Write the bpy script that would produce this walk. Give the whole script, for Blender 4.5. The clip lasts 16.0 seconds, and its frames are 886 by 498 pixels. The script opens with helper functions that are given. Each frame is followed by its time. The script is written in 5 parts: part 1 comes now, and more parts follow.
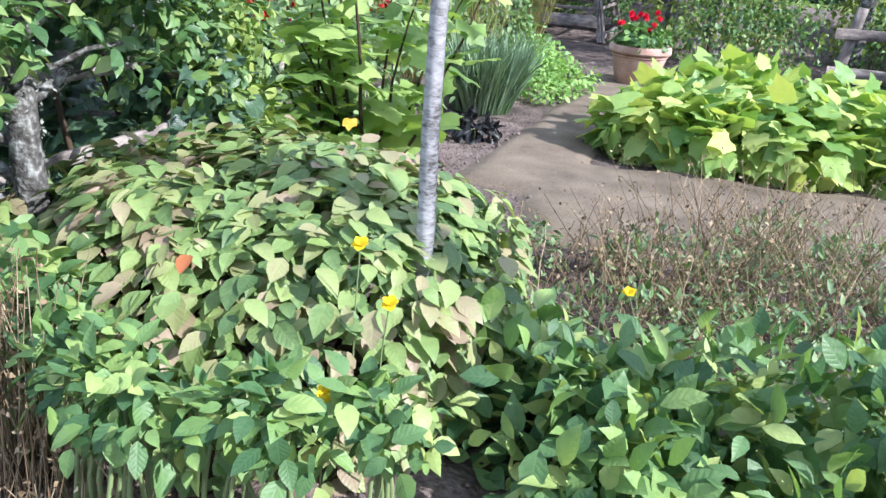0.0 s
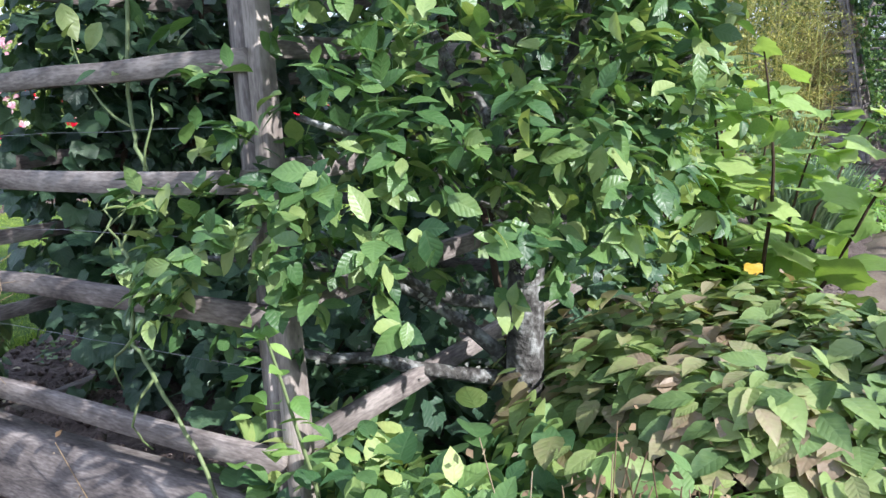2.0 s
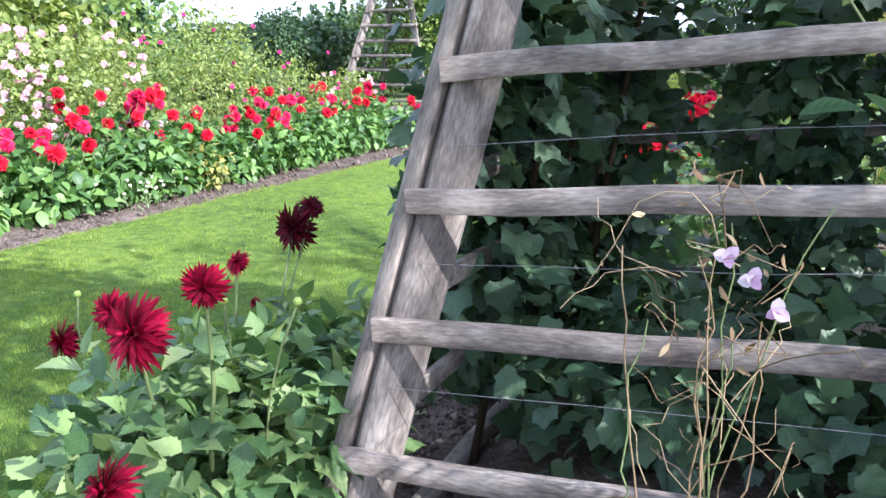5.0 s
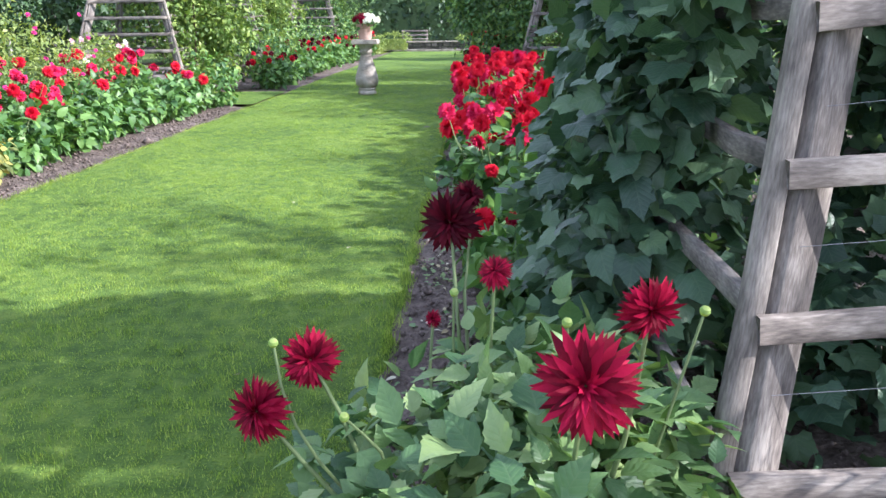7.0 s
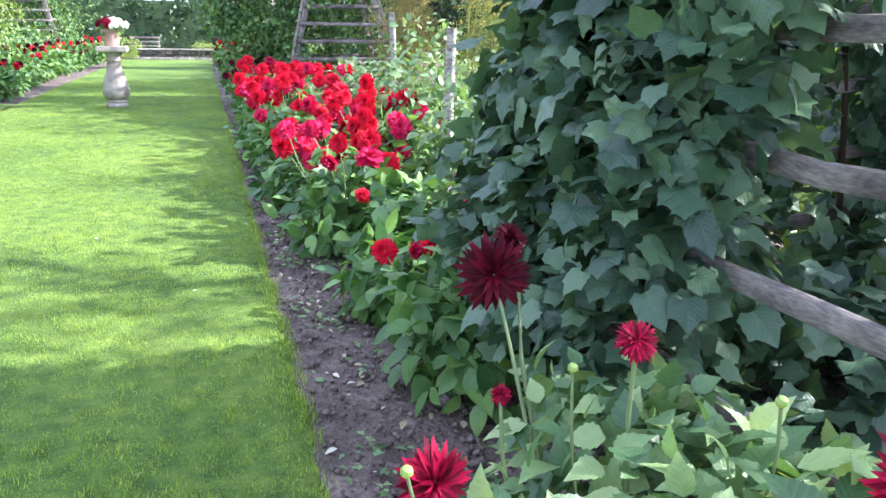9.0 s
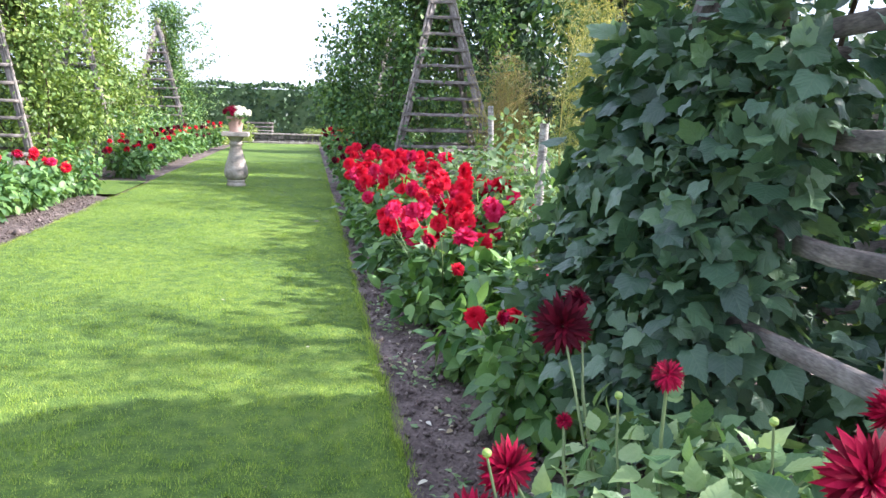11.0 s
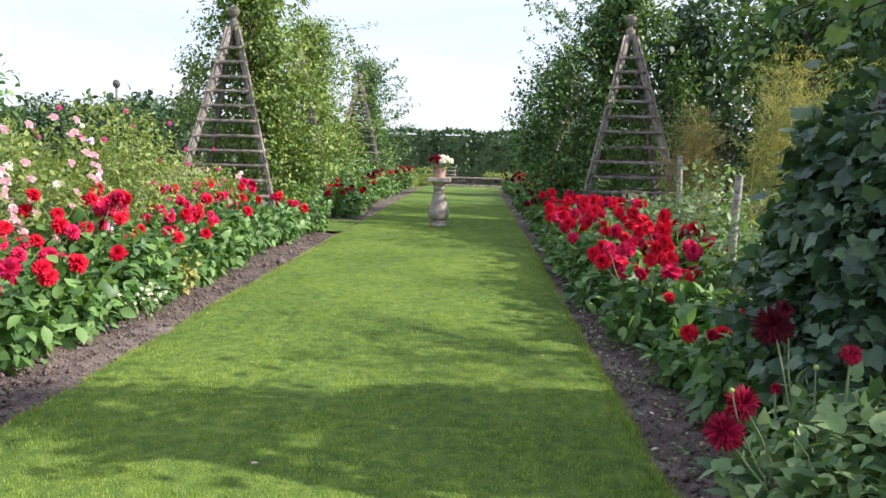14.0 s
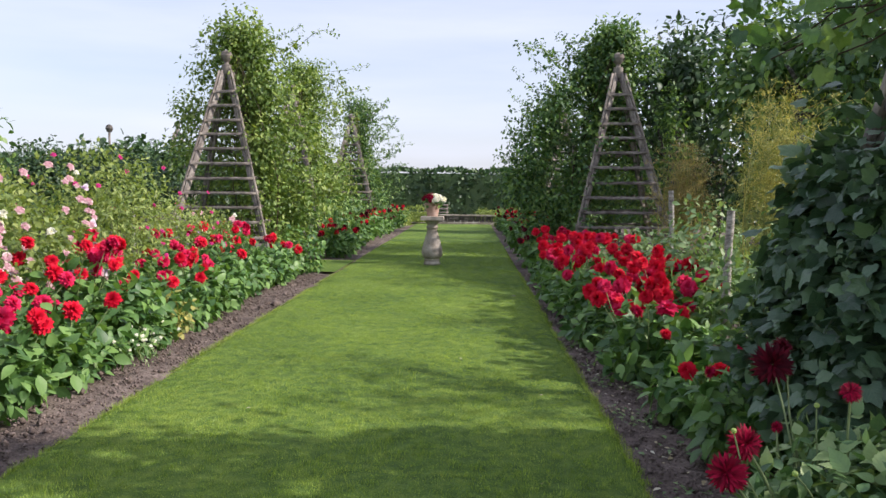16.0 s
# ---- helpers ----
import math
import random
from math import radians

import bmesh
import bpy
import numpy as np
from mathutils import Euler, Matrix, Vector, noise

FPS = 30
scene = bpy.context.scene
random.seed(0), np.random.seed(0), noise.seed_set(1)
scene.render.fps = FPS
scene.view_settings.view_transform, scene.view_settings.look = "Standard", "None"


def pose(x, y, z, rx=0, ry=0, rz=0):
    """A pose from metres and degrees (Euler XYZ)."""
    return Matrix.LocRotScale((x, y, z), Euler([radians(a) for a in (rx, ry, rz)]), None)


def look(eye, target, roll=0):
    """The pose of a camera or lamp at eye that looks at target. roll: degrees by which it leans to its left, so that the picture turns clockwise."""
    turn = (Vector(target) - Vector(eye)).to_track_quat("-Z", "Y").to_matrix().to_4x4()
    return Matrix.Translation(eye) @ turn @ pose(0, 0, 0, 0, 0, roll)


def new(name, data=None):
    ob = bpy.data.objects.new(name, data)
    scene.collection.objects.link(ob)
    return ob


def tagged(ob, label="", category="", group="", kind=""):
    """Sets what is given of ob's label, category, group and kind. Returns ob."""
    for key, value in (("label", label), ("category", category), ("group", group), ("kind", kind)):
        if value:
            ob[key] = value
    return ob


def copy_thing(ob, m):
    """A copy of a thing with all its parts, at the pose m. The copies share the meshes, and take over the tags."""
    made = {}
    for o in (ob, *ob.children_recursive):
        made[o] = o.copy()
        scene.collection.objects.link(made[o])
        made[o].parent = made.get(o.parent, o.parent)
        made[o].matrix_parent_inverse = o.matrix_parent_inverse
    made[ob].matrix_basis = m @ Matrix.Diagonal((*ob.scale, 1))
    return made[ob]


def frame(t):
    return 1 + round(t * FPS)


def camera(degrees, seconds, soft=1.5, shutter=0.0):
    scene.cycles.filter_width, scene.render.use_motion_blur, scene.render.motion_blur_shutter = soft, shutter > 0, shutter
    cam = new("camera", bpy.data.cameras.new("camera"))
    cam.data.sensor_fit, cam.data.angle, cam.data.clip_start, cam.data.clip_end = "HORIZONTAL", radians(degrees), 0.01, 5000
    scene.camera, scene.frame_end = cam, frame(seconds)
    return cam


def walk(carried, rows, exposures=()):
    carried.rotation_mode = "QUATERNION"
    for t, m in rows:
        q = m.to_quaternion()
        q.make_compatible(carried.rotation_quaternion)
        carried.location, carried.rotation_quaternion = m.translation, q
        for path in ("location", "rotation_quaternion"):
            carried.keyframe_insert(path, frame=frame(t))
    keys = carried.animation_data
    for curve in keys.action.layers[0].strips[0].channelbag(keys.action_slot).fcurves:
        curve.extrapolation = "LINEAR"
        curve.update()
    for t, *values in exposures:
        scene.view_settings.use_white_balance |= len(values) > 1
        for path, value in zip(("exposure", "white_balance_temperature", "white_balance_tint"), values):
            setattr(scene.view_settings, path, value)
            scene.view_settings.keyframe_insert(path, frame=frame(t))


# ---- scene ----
cam = camera(58.4, 16.0)
PATH = [
    (0, (5.097, 2.442, 1.543), (4.526, 4.211, 0.805), 4.6),
    (0.5, (4.839, 2.526, 1.546), (4.185, 4.31, 0.921), 3.7),
    (1, (4.568, 2.49, 1.539), (3.785, 4.239, 0.966), 2.7),
    (1.5, (4.238, 2.528, 1.493), (3.349, 4.244, 0.98), 1.2),
    (2, (3.88, 2.525, 1.462), (2.873, 4.191, 1.001), 0.9),
    (2.5, (3.552, 2.464, 1.445), (2.499, 4.11, 1.017), 1.2),
    (3, (3.187, 2.357, 1.452), (2.174, 4.031, 1.038), 1.1),
    (3.5, (2.813, 2.324, 1.416), (1.803, 3.994, 0.979), 1.7),
    (4, (2.461, 2.282, 1.377), (1.41, 3.918, 0.909), 1.2),
    (4.5, (2.126, 2.22, 1.389), (1.182, 3.921, 0.924), -0.6),
    (5, (1.759, 2.243, 1.372), (0.974, 4.022, 0.903), 0.3),
    (5.2, (1.622, 2.23, 1.37), (0.874, 4.023, 0.895), 0.7),
    (7.3, (0.225, 2.357, 1.338), (0.293, 4.273, 0.769), -0.6),
    (7.5, (0.14, 2.42, 1.329), (0.318, 4.328, 0.755), -0.4),
    (8, (-0.04, 2.625, 1.336), (0.369, 4.493, 0.752), 0.6),
    (8.5, (-0.173, 2.73, 1.336), (0.368, 4.567, 0.757), 1.2),
    (9, (-0.291, 2.772, 1.351), (0.261, 4.618, 0.817), 1.0),
    (9.2, (-0.318, 2.776, 1.362), (0.225, 4.631, 0.847), 1.1),
    (11.3, (-0.441, 2.193, 1.397), (-0.16, 4.147, 1.076), 1.8),
    (11.5, (-0.482, 2.122, 1.361), (-0.239, 4.082, 1.042), 1.8),
    (12, (-0.58, 1.804, 1.386), (-0.43, 3.776, 1.084), 2.6),
    (12.5, (-0.669, 1.564, 1.454), (-0.612, 3.546, 1.193), 0.9),
    (13, (-0.819, 1.322, 1.444), (-0.84, 3.301, 1.155), 1.0),
    (13.5, (-0.895, 1.185, 1.456), (-0.975, 3.16, 1.152), 2.0),
    (14, (-0.92, 1.138, 1.49), (-1.002, 3.122, 1.249), 1.7),
    (14.5, (-0.918, 1.125, 1.5), (-0.959, 3.117, 1.325), 2.5),
    (15, (-0.919, 1.113, 1.505), (-0.951, 3.107, 1.359), 2.3),
    (15.5, (-0.924, 1.105, 1.511), (-0.959, 3.1, 1.379), 1.7),
    (16, (-0.938, 1.128, 1.519), (-1.005, 3.122, 1.371), 0.7),
]
EXPOSURES = [(0.0, 1.0, 5450, 17), (0.6, 0.9, 5450, 17), (1.5, 0.7, 5600, 17), (3.5, 1.2, 5600, 17), (5.2, 1.24, 5600, 17), (7.5, 1.12, 5600, 16), (9.2, 1.84, 5520, 20), (11.5, 1.2, 5850, 19), (12.5, 0.74, 5950, 18), (14.0, 0.6, 6200, 17), (14.6, 0.5, 6300, 17), (15.3, 0.28, 6300, 18), (16.0, 0.28, 6300, 18)]
walk(cam, [(t, look(eye, target, roll)) for t, eye, target, roll in PATH], EXPOSURES)

# ---------------------------------------------------------------- light
SUN_EL, SUN_AZ = radians(35), radians(98)      # azimuth clockwise from +y
sun_way = Vector((math.sin(SUN_AZ) * math.cos(SUN_EL), math.cos(SUN_AZ) * math.cos(SUN_EL), math.sin(SUN_EL)))
sun = new("sun", bpy.data.lights.new("sun", "SUN"))
sun.data.energy, sun.data.angle, sun.data.color = 5.0, radians(0.6), (1.0, 0.93, 0.8)
sun.matrix_world = look(sun_way * 60, (0, 0, 0))

world = bpy.data.worlds.new("sky")
scene.world = world
world.use_nodes = True
wn, wl = world.node_tree.nodes, world.node_tree.links
wn.clear()
sky = wn.new("ShaderNodeTexSky")
sky.sky_type, sky.sun_disc, sky.sun_elevation, sky.sun_rotation = "NISHITA", False, SUN_EL, SUN_AZ
sky.air_density, sky.dust_density, sky.ozone_density = 1.0, 1.6, 1.2
coord, mapping, cloud, cramp = wn.new("ShaderNodeTexCoord"), wn.new("ShaderNodeMapping"), wn.new("ShaderNodeTexNoise"), wn.new("ShaderNodeValToRGB")
mapping.inputs["Scale"].default_value = (1.2, 1.2, 9.0)
cloud.inputs["Scale"].default_value, cloud.inputs["Detail"].default_value = 1.6, 6
cramp.color_ramp.elements[0].position, cramp.color_ramp.elements[0].color = 0.3, (0.42, 0.42, 0.42, 1)
cramp.color_ramp.elements[1].position, cramp.color_ramp.elements[1].color = 0.72, (0.8, 0.8, 0.8, 1)
haze = wn.new("ShaderNodeMix")
haze.data_type = "RGBA"
haze.inputs["B"].default_value = (5.6, 6.0, 6.7, 1)
back, wout = wn.new("ShaderNodeBackground"), wn.new("ShaderNodeOutputWorld")
back.inputs["Strength"].default_value = 0.14
wl.new(coord.outputs["Generated"], mapping.inputs["Vector"])
wl.new(mapping.outputs["Vector"], cloud.inputs["Vector"])
wl.new(cloud.outputs["Fac"], cramp.inputs["Fac"])
wl.new(cramp.outputs["Color"], haze.inputs["Factor"])
wl.new(sky.outputs["Color"], haze.inputs["A"])
wl.new(haze.outputs["Result"], back.inputs["Color"])
wl.new(back.outputs["Background"], wout.inputs["Surface"])

# ---------------------------------------------------------------- materials
def ramp_into(nodes, links, source, colours):
    ramp = nodes.new("ShaderNodeValToRGB")
    e = ramp.color_ramp.elements
    while len(e) < len(colours):
        e.new(0.5)
    for k, c in enumerate(colours):
        e[k].position = k / max(1, len(colours) - 1)
        e[k].color = (*c, 1)
    links.new(source, ramp.inputs["Fac"])
    return ramp.outputs["Color"]


def leaf_material(name, colours, rough=0.45, through_light=0.35, patch=0.5):
    """Every leaf takes its own shade from the ramp; a slow noise shifts whole patches; veins of finer noise."""
    m = bpy.data.materials.new(name)
    m.use_nodes = True
    n, l = m.node_tree.nodes, m.node_tree.links
    b = n["Principled BSDF"]
    petal = colours[0][1] < colours[0][0] * 0.8
    geo, tex, no, fine = n.new("ShaderNodeNewGeometry"), n.new("ShaderNodeTexCoord"), n.new("ShaderNodeTexNoise"), n.new("ShaderNodeTexNoise")
    no.inputs["Scale"].default_value, fine.inputs["Scale"].default_value, fine.inputs["Detail"].default_value = 2.2, 55, 3
    l.new(tex.outputs["Object"], no.inputs["Vector"])
    l.new(tex.outputs["Object"], fine.inputs["Vector"])
    a = n.new("ShaderNodeMath")
    a.operation = "MULTIPLY_ADD"
    a.inputs[1].default_value, a.inputs[2].default_value = patch, -patch / 2
    l.new(no.outputs["Fac"], a.inputs[0])
    s = n.new("ShaderNodeMath")
    s.operation = "ADD"
    l.new(geo.outputs["Random Per Island"], s.inputs[0])
    l.new(a.outputs[0], s.inputs[1])
    f = n.new("ShaderNodeMath")
    f.operation = "MULTIPLY_ADD"
    f.inputs[1].default_value = 0.3
    l.new(fine.outputs["Fac"], f.inputs[0])
    off = n.new("ShaderNodeMath")
    off.operation = "SUBTRACT"
    off.inputs[1].default_value = 0.15
    l.new(s.outputs[0], off.inputs[0])
    l.new(off.outputs[0], f.inputs[2])
    col = ramp_into(n, l, f.outputs[0], colours)
    l.new(col, b.inputs["Base Color"])
    b.inputs["Roughness"].default_value = rough
    b.inputs["Specular IOR Level"].default_value = 0.12 if petal else 0.5
    bump = n.new("ShaderNodeBump")
    bump.inputs["Strength"].default_value, bump.inputs["Distance"].default_value = 0.25, 0.01
    l.new(fine.outputs["Fac"], bump.inputs["Height"])
    last_normal = bump.outputs["Normal"]
    if not petal:
        sep = n.new("ShaderNodeSeparateXYZ")
        l.new(tex.outputs["UV"], sep.inputs[0])

        def calc(op, one, two=0.0, three=0.0):
            node = n.new("ShaderNodeMath")
            node.operation = op
            for slot, value in zip(node.inputs, (one, two, three)):
                if isinstance(value, (int, float)):
                    slot.default_value = value
                else:
                    l.new(value, slot)
            return node.outputs[0]

        off_rib = calc("ABSOLUTE", sep.outputs["X"])
        side_veins = calc("ABSOLUTE", calc("SINE", calc("MULTIPLY", calc("MULTIPLY_ADD", off_rib, -0.85, sep.outputs["Y"]), 21.0)))
        relief = calc("MINIMUM", side_veins, calc("MULTIPLY", off_rib, 16.0))
        quilt = n.new("ShaderNodeBump")
        quilt.inputs["Strength"].default_value, quilt.inputs["Distance"].default_value = 0.2, 0.003
        l.new(relief, quilt.inputs["Height"])
        l.new(last_normal, quilt.inputs["Normal"])
        last_normal = quilt.outputs["Normal"]
        pale = n.new("ShaderNodeMix")
        pale.data_type = "RGBA"
        l.new(calc("MULTIPLY", calc("LESS_THAN", relief, 0.26), 0.07), pale.inputs["Factor"])
        l.new(col, pale.inputs["A"])
        pale.inputs["B"].default_value = (0.42, 0.5, 0.26, 1)
        l.new(pale.outputs["Result"], b.inputs["Base Color"])
    l.new(last_normal, b.inputs["Normal"])
    tr, mix = n.new("ShaderNodeBsdfTranslucent"), n.new("ShaderNodeMixShader")
    warm = n.new("ShaderNodeMix")
    warm.data_type, warm.blend_type = "RGBA", "MULTIPLY"
    warm.inputs["Factor"].default_value = 1.0
    warm.inputs["B"].default_value = (1.0, 1.0, 1.0, 1) if petal else (1.3, 1.3, 0.6, 1)
    l.new(col, warm.inputs["A"])
    l.new(warm.outputs["Result"], tr.inputs["Color"])
    mix.inputs[0].default_value = through_light
    l.new(b.outputs[0], mix.inputs[1])
    l.new(tr.outputs[0], mix.inputs[2])
    l.new(mix.outputs[0], n["Material Output"].inputs["Surface"])
    return m


def surface(name, colours, scale=8.0, rough=0.8, bump=0.3, depth=0.02, stretch=(1, 1, 1), fine=60.0, own=0.0, metal=0.0, big=0.0, grain=False):
    """Rough matter: two scales of noise in the colour and the relief; own: how far each piece has its own shade."""
    m = bpy.data.materials.new(name)
    m.use_nodes = True
    n, l = m.node_tree.nodes, m.node_tree.links
    b = n["Principled BSDF"]
    tex, mp, n1, n2 = n.new("ShaderNodeTexCoord"), n.new("ShaderNodeMapping"), n.new("ShaderNodeTexNoise"), n.new("ShaderNodeTexNoise")
    mp.inputs["Scale"].default_value = stretch
    l.new(tex.outputs["UV" if grain else "Object"], mp.inputs["Vector"])
    for node, s in ((n1, scale), (n2, fine)):
        node.inputs["Scale"].default_value, node.inputs["Detail"].default_value = s, 6
        l.new(mp.outputs["Vector"], node.inputs["Vector"])
    mixf = n.new("ShaderNodeMath")
    mixf.operation = "MULTIPLY_ADD"
    mixf.inputs[1].default_value = 0.55
    l.new(n2.outputs["Fac"], mixf.inputs[0])
    h = n.new("ShaderNodeMath")
    h.operation = "MULTIPLY"
    h.inputs[1].default_value = 0.75
    l.new(n1.outputs["Fac"], h.inputs[0])
    l.new(h.outputs[0], mixf.inputs[2])
    wide = n.new("ShaderNodeMath")
    wide.operation = "MULTIPLY_ADD"
    wide.inputs[1].default_value, wide.inputs[2].default_value = 2.2, -0.93
    l.new(mixf.outputs[0], wide.inputs[0])
    last = wide.outputs[0]
    if big:
        n3 = n.new("ShaderNodeTexNoise")
        n3.inputs["Scale"].default_value = big
        l.new(tex.outputs["Object"], n3.inputs["Vector"])
        k = n.new("ShaderNodeMath")
        k.operation = "MULTIPLY_ADD"
        k.inputs[1].default_value, k.inputs[2].default_value = 1.1, -0.55
        l.new(n3.outputs["Fac"], k.inputs[0])
        q = n.new("ShaderNodeMath")
        l.new(k.outputs[0], q.inputs[0])
        l.new(last, q.inputs[1])
        last = q.outputs[0]
    if own:
        info, k, q = n.new("ShaderNodeObjectInfo"), n.new("ShaderNodeMath"), n.new("ShaderNodeMath")
        k.operation = "MULTIPLY_ADD"
        k.inputs[1].default_value, k.inputs[2].default_value = own, -own / 2
        l.new(info.outputs["Random"], k.inputs[0])
        l.new(k.outputs[0], q.inputs[0])
        l.new(last, q.inputs[1])
        last = q.outputs[0]
    l.new(ramp_into(n, l, last, colours), b.inputs["Base Color"])
    b.inputs["Roughness"].default_value, b.inputs["Metallic"].default_value = rough, metal
    b.inputs["Specular IOR Level"].default_value = 0.3
    bp = n.new("ShaderNodeBump")
    bp.inputs["Strength"].default_value, bp.inputs["Distance"].default_value = bump, depth
    l.new(mixf.outputs[0], bp.inputs["Height"])
    l.new(bp.outputs["Normal"], b.inputs["Normal"])
    return m


M_SOIL = surface("soil", [(0.056, 0.042, 0.036), (0.138, 0.106, 0.092), (0.26, 0.207, 0.178)], 5, 0.95, 0.9, 0.05, fine=45, big=0.5)
M_CLOD = surface("soil_clods", [(0.06, 0.045, 0.038), (0.145, 0.112, 0.097), (0.29, 0.235, 0.21)], 20, 0.95, 0.6, 0.01, fine=120)
M_PATH = surface("trodden_earth", [(0.1, 0.078, 0.056), (0.17, 0.135, 0.098), (0.24, 0.2, 0.145)], 3, 0.95, 0.6, 0.02, fine=70, big=0.8)
M_LAWN = surface("mown_grass", [(0.046, 0.095, 0.015), (0.106, 0.182, 0.026), (0.205, 0.285, 0.043)], 11, 0.9, 1.0, 0.04, fine=90, big=0.6)
M_BLADE = leaf_material("grass_blade", [(0.118, 0.208, 0.03), (0.25, 0.38, 0.055), (0.48, 0.57, 0.125)], 0.45, 0.5, 1.2)
M_WOOD = surface("weathered_timber", [(0.08, 0.068, 0.063), (0.195, 0.168, 0.15), (0.37, 0.33, 0.295)], 6, 0.85, 0.6, 0.004, (0.9, 3.6, 1.0), 40, own=0.3, big=9.0, grain=True)
# weathered timber made paler: light on the edge boards, put into the colour
M_EDGE = surface("lit_edge_timber", [(0.11, 0.092, 0.08), (0.25, 0.215, 0.185), (0.42, 0.37, 0.32)], 6, 0.85, 0.6, 0.004, (0.8, 4.5, 1.0), 40, own=0.2, big=6.0, grain=True)
M_POST = surface("pale_bark", [(0.1, 0.085, 0.07), (0.3, 0.28, 0.25), (0.58, 0.55, 0.5)], 14, 0.85, 0.7, 0.01, (1, 1, 2.2), 40)
M_TRUNK = surface("smooth_grey_bark", [(0.08, 0.075, 0.07), (0.34, 0.33, 0.33), (0.5, 0.49, 0.49)], 22, 0.7, 0.6, 0.004, (1, 1, 2.6), 70, big=7.0)
M_LICHEN = surface("lichened_bark", [(0.02, 0.018, 0.016), (0.1, 0.095, 0.085), (0.4, 0.41, 0.38)], 16, 0.95, 1.0, 0.02, fine=60)
M_STONE = surface("weathered_stone", [(0.16, 0.13, 0.1), (0.38, 0.33, 0.28), (0.52, 0.47, 0.41)], 6, 0.9, 0.5, 0.01, fine=70, big=2.0)
M_DARKSTONE = surface("dark_stone", [(0.03, 0.028, 0.025), (0.1, 0.09, 0.08), (0.22, 0.2, 0.18)], 5, 0.9, 0.6, 0.02, fine=40, own=0.4)
M_TERRA = surface("terracotta", [(0.3, 0.18, 0.14), (0.44, 0.28, 0.225), (0.55, 0.41, 0.35)], 6, 0.85, 0.3, 0.004, fine=60, big=2.5)
M_YELLOWED = surface("yellowed_leaf", [(0.5, 0.28, 0.03), (0.62, 0.4, 0.05), (0.66, 0.5, 0.12)], 20, 0.6, 0.2, 0.004)
M_GRAVEL = surface("pale_gravel", [(0.3, 0.28, 0.24), (0.48, 0.45, 0.4), (0.6, 0.57, 0.52)], 10, 0.95, 0.5, 0.02, fine=90)
M_METAL = surface("worn_galvanised_metal", [(0.16, 0.16, 0.18), (0.3, 0.3, 0.33), (0.42, 0.42, 0.45)], 12, 0.5, 0.2, 0.002, fine=60, metal=0.6)
M_STEM = leaf_material("green_stem", [(0.09, 0.14, 0.05), (0.16, 0.22, 0.08), (0.24, 0.28, 0.13)], 0.6, 0.1)
M_STRAW = leaf_material("dry_stem", [(0.16, 0.11, 0.065), (0.31, 0.23, 0.135), (0.5, 0.41, 0.27)], 0.8, 0.15, 1.0)
M_REDSTEM = leaf_material("dark_stem", [(0.04, 0.03, 0.02), (0.08, 0.055, 0.035)], 0.7, 0.05)

M_VINE = leaf_material("dark_vine_leaf", [(0.036, 0.078, 0.05), (0.075, 0.145, 0.08), (0.13, 0.215, 0.11)], 0.4, 0.26)
M_APPLE = leaf_material("apple_leaf", [(0.04, 0.1, 0.037), (0.085, 0.175, 0.055), (0.15, 0.26, 0.08), (0.31, 0.39, 0.14)], 0.4, 0.28)
M_MOUND = leaf_material("mound_leaf", [(0.09, 0.16, 0.055), (0.17, 0.26, 0.085), (0.23, 0.33, 0.105), (0.28, 0.36, 0.12), (0.31, 0.31, 0.145), (0.33, 0.25, 0.17)], 0.5, 0.25, 0.9)
M_BROAD = leaf_material("broad_leaf", [(0.055, 0.13, 0.048), (0.125, 0.235, 0.08), (0.23, 0.36, 0.105), (0.42, 0.48, 0.16)], 0.5, 0.3, 0.9)
M_MALLOW = leaf_material("mallow_leaf", [(0.15, 0.26, 0.07), (0.3, 0.45, 0.12), (0.45, 0.57, 0.2)], 0.5, 0.4)
M_YELLOW = leaf_material("yellowing_leaf", [(0.15, 0.29, 0.07), (0.32, 0.47, 0.12), (0.54, 0.6, 0.18)], 0.5, 0.35)
M_LIME = leaf_material("lime_leaf", [(0.13, 0.26, 0.06), (0.23, 0.42, 0.1), (0.36, 0.53, 0.16)], 0.5, 0.35)
M_DAHLIA = leaf_material("dahlia_leaf", [(0.045, 0.12, 0.035), (0.1, 0.21, 0.055), (0.2, 0.35, 0.09)], 0.45, 0.3)
M_DAHLIA_PALE = leaf_material("pale_dahlia_leaf", [(0.055, 0.125, 0.05), (0.115, 0.215, 0.08), (0.2, 0.315, 0.115), (0.34, 0.44, 0.18)], 0.45, 0.25)
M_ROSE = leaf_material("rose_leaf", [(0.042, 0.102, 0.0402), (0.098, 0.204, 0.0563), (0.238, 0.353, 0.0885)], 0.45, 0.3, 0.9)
# rose_leaf again, paler and yellower: sunshine put into the colour
M_ROSE_SUNLIT = leaf_material("sunlit_rose_leaf", [(0.085, 0.15, 0.038), (0.185, 0.29, 0.068), (0.34, 0.42, 0.11)], 0.45, 0.35, 0.9)
M_SHRUB = leaf_material("shrub_leaf", [(0.11, 0.17, 0.05), (0.23, 0.31, 0.08), (0.36, 0.42, 0.13)], 0.5, 0.4, 0.9)
M_HEDGE = leaf_material("hedge_leaf", [(0.015, 0.0424, 0.0224), (0.0375, 0.0909, 0.031), (0.0813, 0.145, 0.0511)], 0.5, 0.2, 1.0)
M_FENNEL = leaf_material("feathery_leaf", [(0.13, 0.17, 0.05), (0.3, 0.31, 0.08), (0.5, 0.44, 0.12)], 0.6, 0.3, 1.2)
